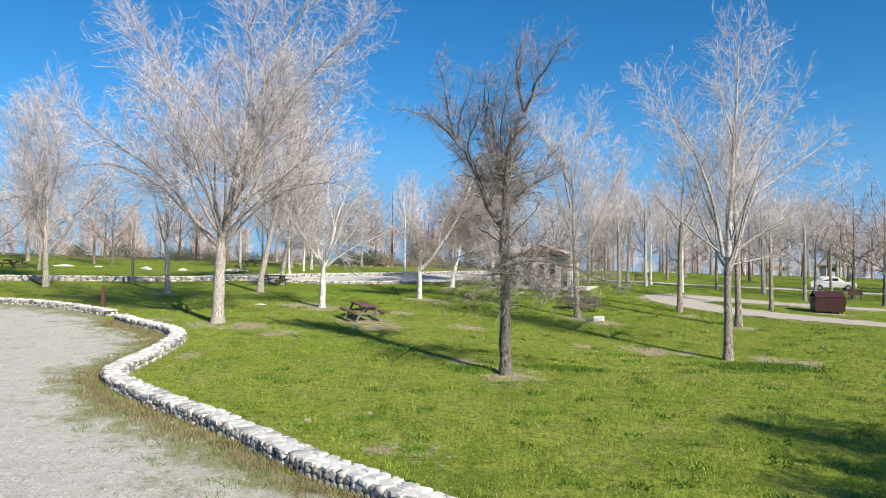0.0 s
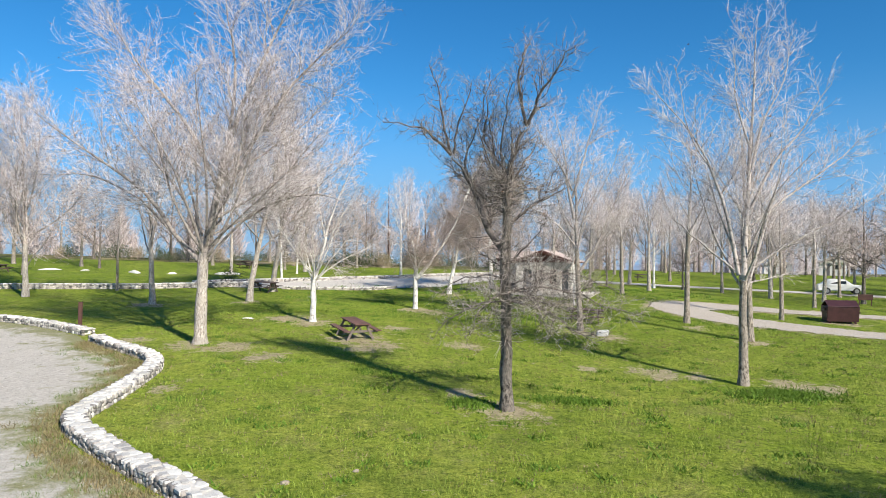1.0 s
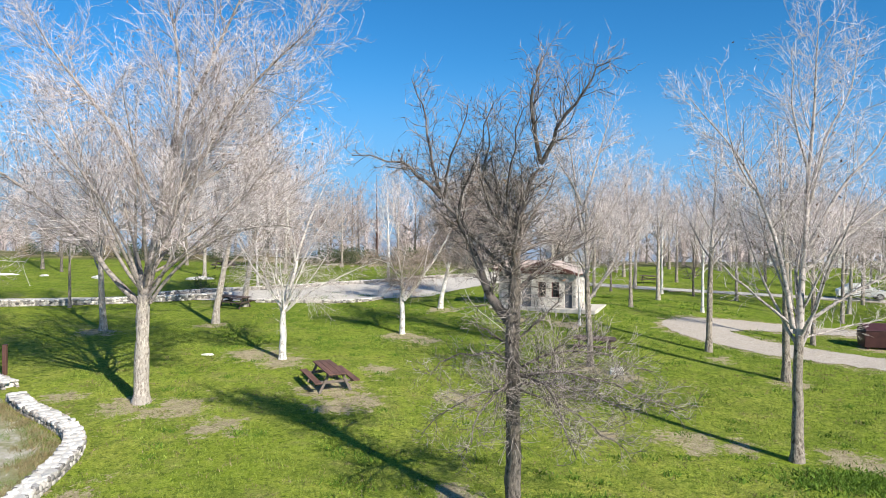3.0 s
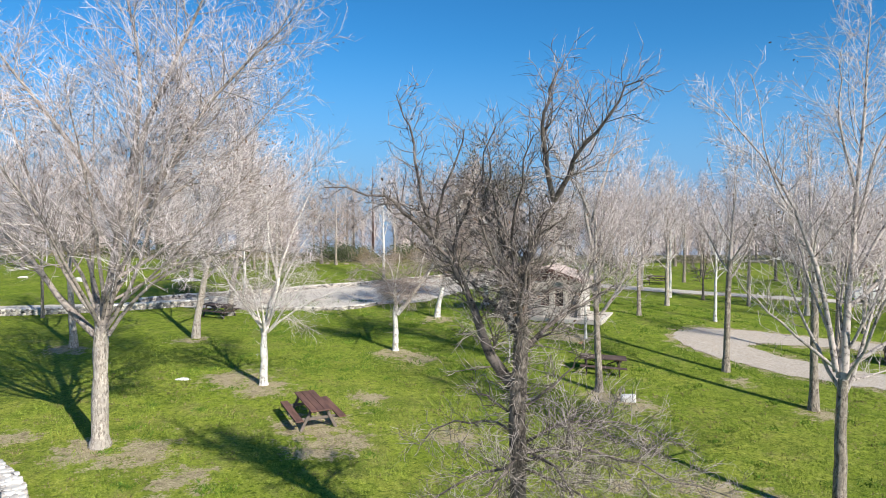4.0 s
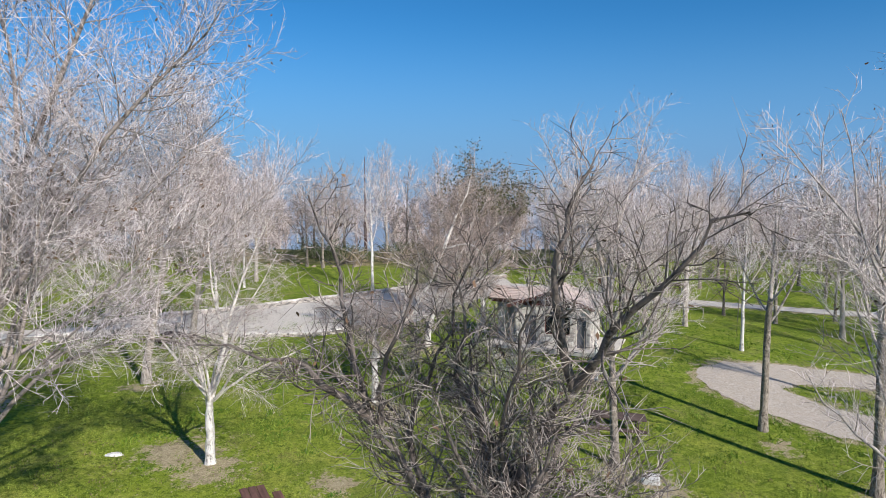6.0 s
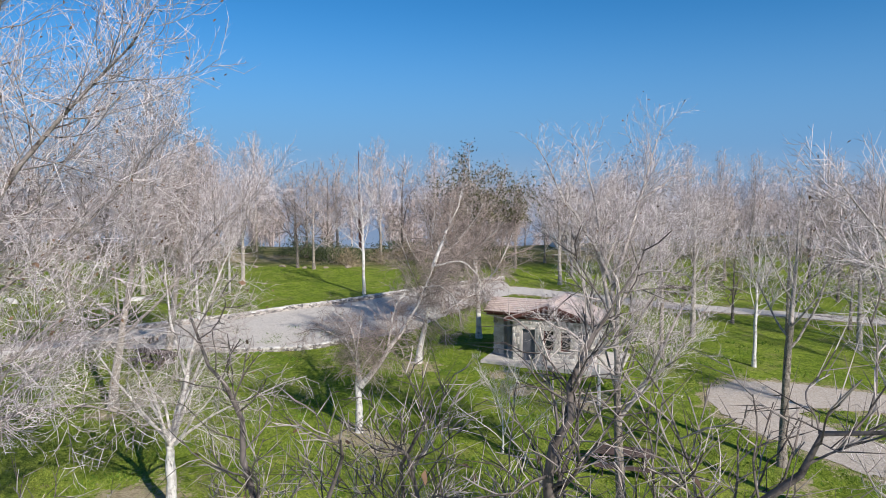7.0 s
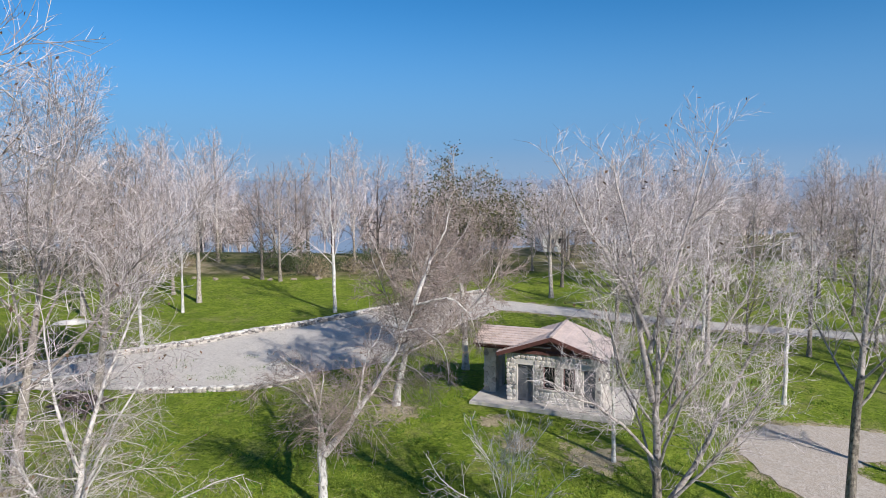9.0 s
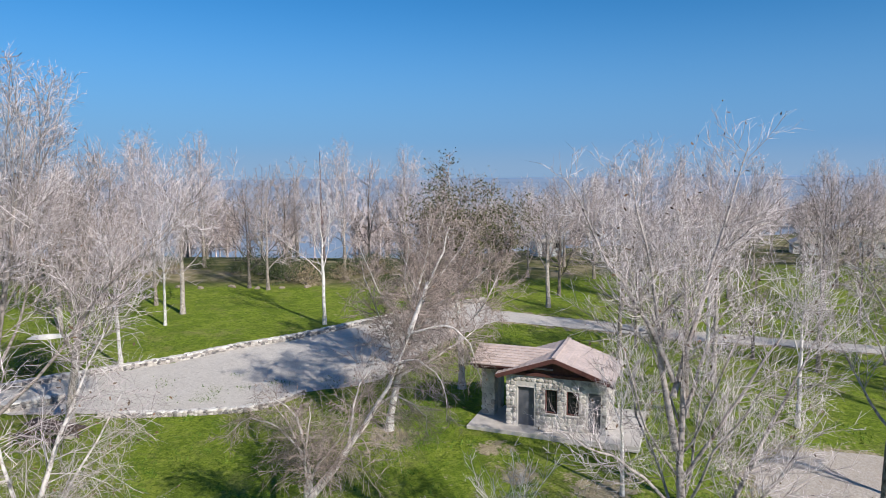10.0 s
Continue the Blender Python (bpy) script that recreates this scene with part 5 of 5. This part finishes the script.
sign = thing("notice_board", gp(37.2, 64.8, 0.0, -25), "low dark brown wooden notice board on two posts", "sign")
part("board", boxm((1.15, 0.08, 0.5), (0, 0, 0.75), bevel=0.01), BROWNP, sign)
for x in (-0.45, 0.45):
    part("post", boxm((0.08, 0.08, 1.0), (x, 0.081, 0.5), bevel=0.008), BROWNP, sign)

# distant mast
mast = thing("mast", gp(-9.6, 117.0, -0.2), "tall thin dark mast far behind the trees", "mast")
bm = bmesh.new()
bmesh.ops.create_cone(bm, cap_ends=True, segments=8, radius1=0.2, radius2=0.035, depth=13.6, matrix=Matrix.Translation((0, 0, 6.8)))
part("pole", bm, BROWNP, mast)
for z in (5.5, 8.0):
    part("collar", boxm((0.3, 0.3, 0.12), (0, 0, z), bevel=0.03), BROWNP, mast)


# ---- far buildings and vehicles ----
def white_shed(at, w, d, h, label):
    ob = thing("shed", at, label, "shed")
    part("wall", boxm((w, d, h), (0, 0, h / 2), bevel=0.01), WHITEP, ob)
    bm = bmesh.new()
    for y in (-d / 2 - 0.3, d / 2 + 0.3):
        for x, z in ((-w / 2 - 0.3, h - 0.05), (w / 2 + 0.3, h - 0.05), (0, h + 0.28 * w)):
            bm.verts.new((x, y, z))
    v = list(bm.verts)
    for q in ((0, 1, 2), (3, 4, 5), (0, 1, 4, 3), (1, 2, 5, 4), (2, 0, 3, 5)):
        bm.faces.new([v[k] for k in q])
    bmesh.ops.recalc_face_normals(bm, faces=bm.faces)
    part("roof", bm, TRIMM, ob)
    part("door", boxm((0.9, 0.06, 2.0), (-w * 0.2, -d / 2 - 0.02, 1.0), bevel=0.01), DOORM, ob)
    wd = part("window", boxm((1.0, 0.06, 0.8), (w * 0.22, -d / 2 - 0.02, 1.5), bevel=0.01), TRIMM, ob)
    part("pane", boxm((0.86, 0.02, 0.66), (w * 0.22, -d / 2 - 0.055, 1.5), bevel=0), GLASS, wd)
    return ob


white_shed(gp(66.0, 122.0, -0.05, -30), 4.0, 3.4, 2.3, "small white shed beyond the road")
white_shed(gp(58.0, 125.0, -0.05, -20), 4.4, 3.0, 1.7, "low white shed beyond the road")
white_shed(gp(19.5, 120.0, -0.05, 10), 3.6, 3.0, 2.0, "small white shed among the far trees")


def car(at, label):
    ob = thing("car", at, label, "car")
    bm = bmesh.new()
    prof = [(-2.1, 0.35), (2.1, 0.35), (2.15, 0.70), (1.95, 0.88), (1.05, 0.98), (0.35, 1.50), (-1.10, 1.54), (-1.85, 1.02), (-2.15, 0.92)]
    for y, s in ((-0.86, 1.0), (0.86, 1.0)):
        for x, z in prof:
            bm.verts.new((x, y * (0.84 if z > 1.2 else 1.0), z))
    v = list(bm.verts)
    n = len(prof)
    bm.faces.new(v[:n]), bm.faces.new(v[n:])
    for k in range(n):
        bm.faces.new((v[k], v[(k + 1) % n], v[n + (k + 1) % n], v[n + k]))
    bmesh.ops.recalc_face_normals(bm, faces=bm.faces)
    bmesh.ops.bevel(bm, geom=list(bm.edges), offset=0.05, segments=2, affect="EDGES")
    part("body", bm, WHITEP, ob)
    for s in (-1, 1):
        part("side_window", boxm((1.7, 0.03, 0.32), (-0.40, s * 0.80, 1.19), (s * 17, 0, 0), 0.02), GLASS, ob)
        for x in (-1.3, 1.35):
            bm = bmesh.new()
            bmesh.ops.create_cone(bm, cap_ends=True, segments=20, radius1=0.33, radius2=0.33, depth=0.22, matrix=pose(x, s * 0.78, 0.33, 90, 0, 0))
            bmesh.ops.bevel(bm, geom=[e for e in bm.edges if e.calc_length() < 0.15], offset=0.03, segments=1, affect="EDGES")
            w = part("wheel", bm, BLACKM, ob)
            bm = bmesh.new()
            bmesh.ops.create_cone(bm, cap_ends=True, segments=16, radius1=0.20, radius2=0.20, depth=0.03, matrix=pose(x, s * 0.895, 0.33, 90, 0, 0))
            part("rim", bm, STEEL, w)
        part("headlight", boxm((0.08, 0.34, 0.14), (2.12, s * 0.58, 0.74), bevel=0.02), TRIMM, ob)
    part("windscreen", boxm((0.03, 1.30, 0.62), (0.70, 0, 1.20), (0, -57, 0), 0.02), GLASS, ob)
    return ob


car(gp(41.0, 75.4, 0.05, -22), "white saloon car parked beyond the lawn")

# boulders along the far edge of the lawn
r = random.Random(3)
for k in range(9):
    x = -27.5 + k * 2.4 + r.uniform(-0.4, 0.4)
    boulder("boulder", gp(x, 95.0 + 0.05 * k + r.uniform(-0.4, 0.4), 0.0, r.uniform(0, 360)), (r.uniform(0.4, 1.1), r.uniform(0.3, 0.6), r.uniform(0.25, 0.45)), k + 1, TANROCK,
            "small tan boulder at the far edge of the lawn", "edge boulders")
for k in range(7):
    x = -54 + k * 5.0 + r.uniform(-1, 1)
    boulder("boulder", gp(x, 75.0 + 0.9 * k + r.uniform(-2, 2), 0.0, r.uniform(0, 360)), (r.uniform(0.9, 2.4), r.uniform(0.5, 1.0), r.uniform(0.3, 0.55)), k + 20, WHITEROCK,
            "broad white boulder on the far lawn", "edge boulders")
boulder("boulder", gp(-11.8, 46.7, 0.0, 10), (0.7, 0.4, 0.16), 51, WHITEROCK, "flat pale stone in the grass")
boulder("boulder", gp(-3.2, 21.0, 0.0, 40), (0.26, 0.22, 0.14), 52, TANROCK, "small tan stone in the grass")
boulder("boulder", gp(-1.6, 22.0, 0.0, 80), (0.2, 0.16, 0.12), 53, TANROCK, "small tan stone in the grass")


# ---- shrubs ----
def shrub(at, w, h, seed, mat, label, group):
    rg = np.random.default_rng(seed)
    ob = thing("shrub", at, label, "shrub", group)
    n = 15
    d = unit(rg.normal(0, 1, (n, 3)) + np.array([0, 0, 0.8]))
    P = runs(rg, np.zeros((n, 3)) + rg.normal(0, 0.1, (n, 3)) * [1, 1, 0], d * [w / h, w / h, 1], np.full(n, h), 5, 0.15, 0.05)
    part("stems", fast_mesh("stems", *tubes(P, taper(5, np.full(n, 0.03), np.full(n, 0.008)), 4), BARK_GREY), None, ob)["kind"] = "stuff"
    m = 900
    e = P[rg.integers(0, n, m), rg.integers(2, 6, m)] + rg.normal(0, 0.16 * h, (m, 3))
    e[:, 2] = np.maximum(e[:, 2], 0.05)
    a, b = unit(rg.normal(0, 1, (m, 3))), unit(rg.normal(0, 1, (m, 3)))
    s = rg.uniform(0.04, 0.09, (m, 1)) * (0.6 + 0.4 * h)
    V = np.stack([e + a * s, e + b * s * 0.6, e - a * s, e - b * s * 0.6], 1).reshape(-1, 3)
    part("foliage", fast_mesh("foliage", V, np.arange(m * 4).reshape(-1, 4), mat), None, ob)["kind"] = "stuff"
    return ob


SHRUBLEAF = twig_mat("shrub_leaf", (0.03, 0.055, 0.015), (0.10, 0.13, 0.045))
STRAW = twig_mat("dry_reed", (0.22, 0.17, 0.10), (0.44, 0.36, 0.23))
s1 = shrub(gp(-48, 101, -0.05), 1.6, 1.9, 1, SHRUBLEAF, "dark green rounded shrub on the far bank", "bank shrubs")
s2 = shrub(gp(-38, 99, -0.05), 1.3, 1.5, 2, STRAW, "tan dry reed clump on the far bank", "bank shrubs")
for k in range(62):
    x = r.uniform(-78, 8) if k < 34 else r.uniform(-32, 10)
    copy_thing(s1 if r.random() < 0.78 else s2, gp(x, 101 + r.uniform(-4, 10), -0.05, r.uniform(0, 360), r.uniform(0.55, 1.15)))
copy_thing(s1, gp(-21.0, 72.0, -0.05, 30, 0.75))


# ---- stone walls ----
WALL_STONES = [bm_mesh("stone", rubble_mesh(20 + k, 5 + k % 3), STONE_SIDE) for k in range(9)]
CAP_STONES = [bm_mesh("cap_stone", rubble_mesh(40 + k, 5 + k % 3, 1.0, 0.05), STONE_CAP) for k in range(9)]


def along(line, step):
    """Places and directions at even steps along a line."""
    out, left = [], 0.0
    for (x0, y0), (x1, y1) in zip(line, line[1:]):
        d = math.hypot(x1 - x0, y1 - y0)
        t = left
        while t < d:
            out.append((x0 + (x1 - x0) * t / d, y0 + (y1 - y0) * t / d, math.degrees(math.atan2(y1 - y0, x1 - x0))))
            t += step
        left = t - d
    return out


def rounded(line, rounds=2):
    for _ in range(rounds):
        new_line = [line[0]]
        for (x0, y0), (x1, y1) in zip(line, line[1:]):
            new_line += [(x0 * 0.75 + x1 * 0.25, y0 * 0.75 + y1 * 0.25), (x0 * 0.25 + x1 * 0.75, y0 * 0.25 + y1 * 0.75)]
        line = new_line + [line[-1]]
    return line


def stone_wall(line, width, height, step, label, keep):
    """A low wall: a mortar core, stones in its faces, flat pale stones on top. Stones that keep() chooses are parts, the rest is joined."""
    line = rounded(line)
    x, y = line[0]
    ob = thing("stone_wall", gp(x, y), label, "stone wall", kind="structure")
    inv = ob.matrix_world.inverted()
    core, last = bmesh.new(), None
    for x, y, a in along(line, 0.3) + [(*line[-1], math.degrees(math.atan2(line[-1][1] - line[-2][1], line[-1][0] - line[-2][0])))]:
        nx, ny = -math.sin(radians(a)), math.cos(radians(a))
        z = float(gz(x, y))
        w = width / 2 - 0.07
        ring = [core.verts.new(inv @ Vector((x + nx * s * w, y + ny * s * w, z + q))) for s, q in ((-1, -0.15), (-1, height - 0.012), (1, height - 0.012), (1, -0.15))]
        if last:
            for k in range(3):
                core.faces.new((last[k], last[k + 1], ring[k + 1], ring[k]))
        else:
            core.faces.new(ring)
        last = ring
    core.faces.new(last)
    bmesh.ops.recalc_face_normals(core, faces=core.faces)
    part("core", core, MORTAR, ob)
    rg = random.Random(len(line))
    joinv = {"stone": [], "cap_stone": []}

    def put(kind, me, m, near):
        if near:
            part(kind, me, None, ob, at=inv @ m)
        else:
            co = np.empty(len(me.vertices) * 3)
            me.vertices.foreach_get("co", co)
            mm = np.array(inv @ m)
            joinv[kind].append((co.reshape(-1, 3) @ mm[:3, :3].T + mm[:3, 3], [tuple(p.vertices) for p in me.polygons]))

    for x, y, a in along(line, step):
        nx, ny = -math.sin(radians(a)), math.cos(radians(a))
        z = float(gz(x, y))
        near = keep(x, y)
        ca, sa = math.cos(radians(a)), math.sin(radians(a))
        for s in (-1, 1):
            for half in (-0.25, 0.25):
                zz = -0.05
                while zz < height - 0.07:
                    h = rg.uniform(0.12, 0.21)
                    j = half * step + rg.uniform(-0.04, 0.04)
                    off = s * (width / 2 - 0.065 + rg.uniform(-0.015, 0.015))
                    put("stone", rg.choice(WALL_STONES), pose(x + nx * off + ca * j, y + ny * off + sa * j, z + min(zz + h / 2, height - h * 0.42), rg.uniform(-8, 8), rg.uniform(-20, 20),
                        a + (0 if s < 0 else 180)) @ Matrix.Diagonal((step * rg.uniform(0.44, 0.68), 0.15, h * 1.02, 1)), near and s > 0 and half > 0)
                    zz += h * 0.94
        cols = 2 if rg.random() < 0.55 else 3
        for k in range(cols):
            q = (k + 0.5) / cols - 0.5
            px_, py_ = x + nx * q * width + ca * rg.uniform(-0.08, 0.08), y + ny * q * width + sa * rg.uniform(-0.08, 0.08)
            put("cap_stone", rg.choice(CAP_STONES), pose(px_, py_, z + height - 0.035 + rg.uniform(-0.012, 0.016), 0, 0, a + rg.uniform(-20, 20)) @ pose(0, 0, 0, -90 + rg.uniform(-4, 4), rg.uniform(-4, 4), 0)
                @ Matrix.Diagonal((step * rg.uniform(0.85, 1.25), 0.09, width / cols * rg.uniform(0.9, 1.12), 1)), near)
    for kind, sets in joinv.items():
        if sets:
            V, F, o = [], [], 0
            for v, f in sets:
                V.append(v)
                F += [tuple(q + o for q in p) for p in f]
                o += len(v)
            me = mesh_of(kind, np.concatenate(V), F, JOIN_CAP if kind == "cap_stone" else JOIN_SIDE, True)
            part(kind, me, None, ob)["kind"] = "stuff"
    return ob


def island_stone(name, stops):
    k = Mat(name, 0.9)
    cc = k.ramp(k.random(island=True), stops)
    n = k.noise(7, 6, 0.7)
    cc = k.mix(k.ramp(n, [(0.45, (0, 0, 0)), (0.72, (0.35, 0.35, 0.35))]), cc, (0.74, 0.72, 0.68))
    return k.color(cc).bump(n, 0.7, 0.03).m


JOIN_CAP = island_stone("whitish_stone_rest", [(0.0, (0.30, 0.29, 0.28)), (0.2, (0.48, 0.46, 0.43)), (0.6, (0.62, 0.60, 0.56)), (1.0, (0.74, 0.72, 0.67))])
JOIN_SIDE = island_stone("fieldstone_rest", [(0.0, (0.07, 0.065, 0.065)), (0.3, (0.19, 0.175, 0.165)), (0.65, (0.36, 0.325, 0.29)), (1.0, (0.60, 0.56, 0.51))])
PEBBLE = twig_mat("pebble", (0.26, 0.24, 0.215), (0.66, 0.63, 0.58))
stone_wall(WALL_NEAR, 0.68, 0.34, 0.38, "low whitish fieldstone wall between drive and lawn", lambda x, y: x < 1.0 and y < 31)
stone_wall(WALL_FAR, 0.68, 0.34, 0.40, "low whitish fieldstone wall past the gap", lambda x, y: x > -23)
stone_wall(WALL_BACK, 0.6, 0.45, 0.5, "low pale stone wall along the far lot", lambda x, y: False)
LOT_FRONT = [(-14.1, 65.4), (-10.8, 65.5), (-6.9, 66.0), (-5.5, 67.0), (-4.5, 68.4)]
stone_wall(LOT_FRONT, 0.4, 0.26, 0.5, "low pale stone kerb along the front of the lot", lambda x, y: False)
stone_wall(LOT_KERB, 0.45, 0.34, 0.5, "pale stone kerb wall round the parking area", lambda x, y: False)
face_stones(front, BU, BH, FRONT_HOLES, 1)
face_stones(right, BV, BH, [], 2, 0.225)


# ---- grass and weeds ----
def blades(name, x, y, h, wdt, mat, lean, label, category="grass"):
    """Upright leaning blades, each one triangle, standing on the ground."""
    rg = np.random.default_rng(len(x))
    n = len(x)
    z = gz(x, y) - 0.01
    a = rg.uniform(0, 2 * math.pi, n)
    b = rg.uniform(0, 2 * math.pi, n)
    ln = rg.uniform(0.1, lean, n) * h
    base = np.stack([x, y, z], 1)
    side = np.stack([np.cos(a), np.sin(a), np.zeros(n)], 1) * (wdt / 2)[:, None]
    tip = base + np.stack([np.cos(b) * ln, np.sin(b) * ln, h], 1)
    V = np.stack([base - side, base + side, tip], 1).reshape(-1, 3)
    return tagged(new(name, fast_mesh(name, V, np.arange(n * 3).reshape(-1, 3), mat)), label, category, kind="stuff")


rg = np.random.default_rng(77)


def lawn_points(n, x0, x1, y0, y1, power):
    x = rg.uniform(x0, x1, n)
    y = y0 + (y1 - y0) * rg.random(n) ** power
    ok = ~inside(x, y, DRIVE) & (edge_distance(x, y, WALL_NEAR) > 0.42) & (edge_distance(x, y, WALL_FAR) > 0.42) & ~inside(x, y, TRACK)
    for a, b, rad in BARE:
        ok &= ((x - a) ** 2 + (y - b) ** 2 > (0.8 * rad) ** 2) | (rg.random(n) < 0.25)
    return x[ok], y[ok]


def clumped(n, spread_, x0, x1, y0, y1, power, per):
    cx, cy = lawn_points(n, x0, x1, y0, y1, power)
    x = np.repeat(cx, per) + rg.normal(0, spread_, len(cx) * per)
    y = np.repeat(cy, per) + rg.normal(0, spread_, len(cx) * per)
    return x, y


x, y = clumped(90000, 0.14, -17, 28, 9, 56, 1.5, 5)
blades("grass", x, y, rg.uniform(0.04, 0.13, len(x)) * (0.8 + 0.5 * np.sin(x * 1.7) * np.sin(y * 1.3)), rg.uniform(0.008, 0.018, len(x)) * (0.6 + y / 28), BLADE, 0.9, "bright green short spring grass")
x, y = clumped(2900, 0.11, -16, 26, 9, 48, 1.3, 9)
blades("dry_grass", x, y, rg.uniform(0.05, 0.13, len(x)), rg.uniform(0.012, 0.024, len(x)) * (0.6 + y / 28), BLADE_DRY, 1.2, "scattered straw-coloured dry grass")
# dark weeds in clumps on the lawn
cx, cy = lawn_points(280, -12, 25, 11, 52, 1.2)
wx = np.concatenate([np.repeat(cx, 40) + rg.normal(0, 0.22, len(cx) * 40), rg.normal(14.6, 1.1, 3400), rg.normal(5.4, 0.9, 1400), rg.normal(1.6, 0.5, 700)])
wy = np.concatenate([np.repeat(cy, 40) + rg.normal(0, 0.16, len(cx) * 40), rg.normal(32.9, 0.55, 3400), rg.normal(30.4, 0.3, 1400), rg.normal(29.2, 0.4, 700)])
cx, cy = lawn_points(460, -13, 24, 48, 72, 1.0)
wx = np.concatenate([wx, np.repeat(cx, 30) + rg.normal(0, 0.35, len(cx) * 30)])
wy = np.concatenate([wy, np.repeat(cy, 30) + rg.normal(0, 0.25, len(cx) * 30)])
blades("broadleaf_weeds", wx, wy, rg.uniform(0.06, 0.17, len(wx)), rg.uniform(0.04, 0.09, len(wx)), WEED, 1.6, "dark green broadleaf weeds in the lawn", "weeds")
# taller weeds on the drive side of the wall
pts = along(rounded(WALL_NEAR), 0.02)


def wall_foot(clumps, per, reach, tight):
    """Places in clumps along the drive side of the wall."""
    k = rg.integers(60, len(pts) - 10, clumps)
    q = np.array([pts[j] for j in k])
    d = 0.38 + np.abs(rg.normal(0, reach, clumps))
    pa = np.radians(q[:, 2])
    cx, cy = q[:, 0] - np.sin(pa) * d, q[:, 1] + np.cos(pa) * d
    return np.repeat(cx, per) + rg.normal(0, tight, clumps * per), np.repeat(cy, per) + rg.normal(0, tight, clumps * per)


wx, wy = wall_foot(330, 50, 0.5, 0.17)
blades("wall_weeds", wx, wy, rg.uniform(0.05, 0.24, len(wx)), rg.uniform(0.012, 0.03, len(wx)), BLADE_DRY, 1.3, "dry tangled weeds along the wall foot", "weeds")
wx, wy = wall_foot(230, 50, 0.9, 0.15)
blades("wall_grass", wx, wy, rg.uniform(0.03, 0.14, len(wx)), rg.uniform(0.012, 0.03, len(wx)), WEED, 1.3, "green weeds along the wall foot", "weeds")

# loose stones on the drive
n = 7000
gx, gy = rg.uniform(-20, 5, n), rg.uniform(4, 37, n)
ok = inside(gx, gy, DRIVE)
gx, gy = gx[ok], gy[ok]
n = len(gx)
sz = 0.007 + 0.026 * rg.random(n) ** 2
octa = np.array([(1, 0, 0), (0, 1, 0), (-1, 0, 0), (0, -1, 0), (0, 0, 0.7), (0, 0, -0.5)])
V = octa[None] * sz[:, None, None] * rg.uniform(0.6, 1.3, (n, 6, 1))
ca, sa = np.cos(rg.uniform(0, 6.28, n))[:, None], np.sin(rg.uniform(0, 6.28, n))[:, None]
V = np.stack([V[..., 0] * ca - V[..., 1] * sa + gx[:, None], V[..., 0] * sa + V[..., 1] * ca + gy[:, None], V[..., 2] + (gz(gx, gy) + 0.025)[:, None]], -1)
tri = np.array([(0, 1, 4), (1, 2, 4), (2, 3, 4), (3, 0, 4), (1, 0, 5), (2, 1, 5), (3, 2, 5), (0, 3, 5)])
F = (np.arange(n)[:, None, None] * 6 + tri[None]).reshape(-1, 3)
tagged(new("gravel", fast_mesh("gravel", V.reshape(-1, 3), F, PEBBLE)), "loose pale pebbles on the gravel drive", "gravel", kind="stuff")
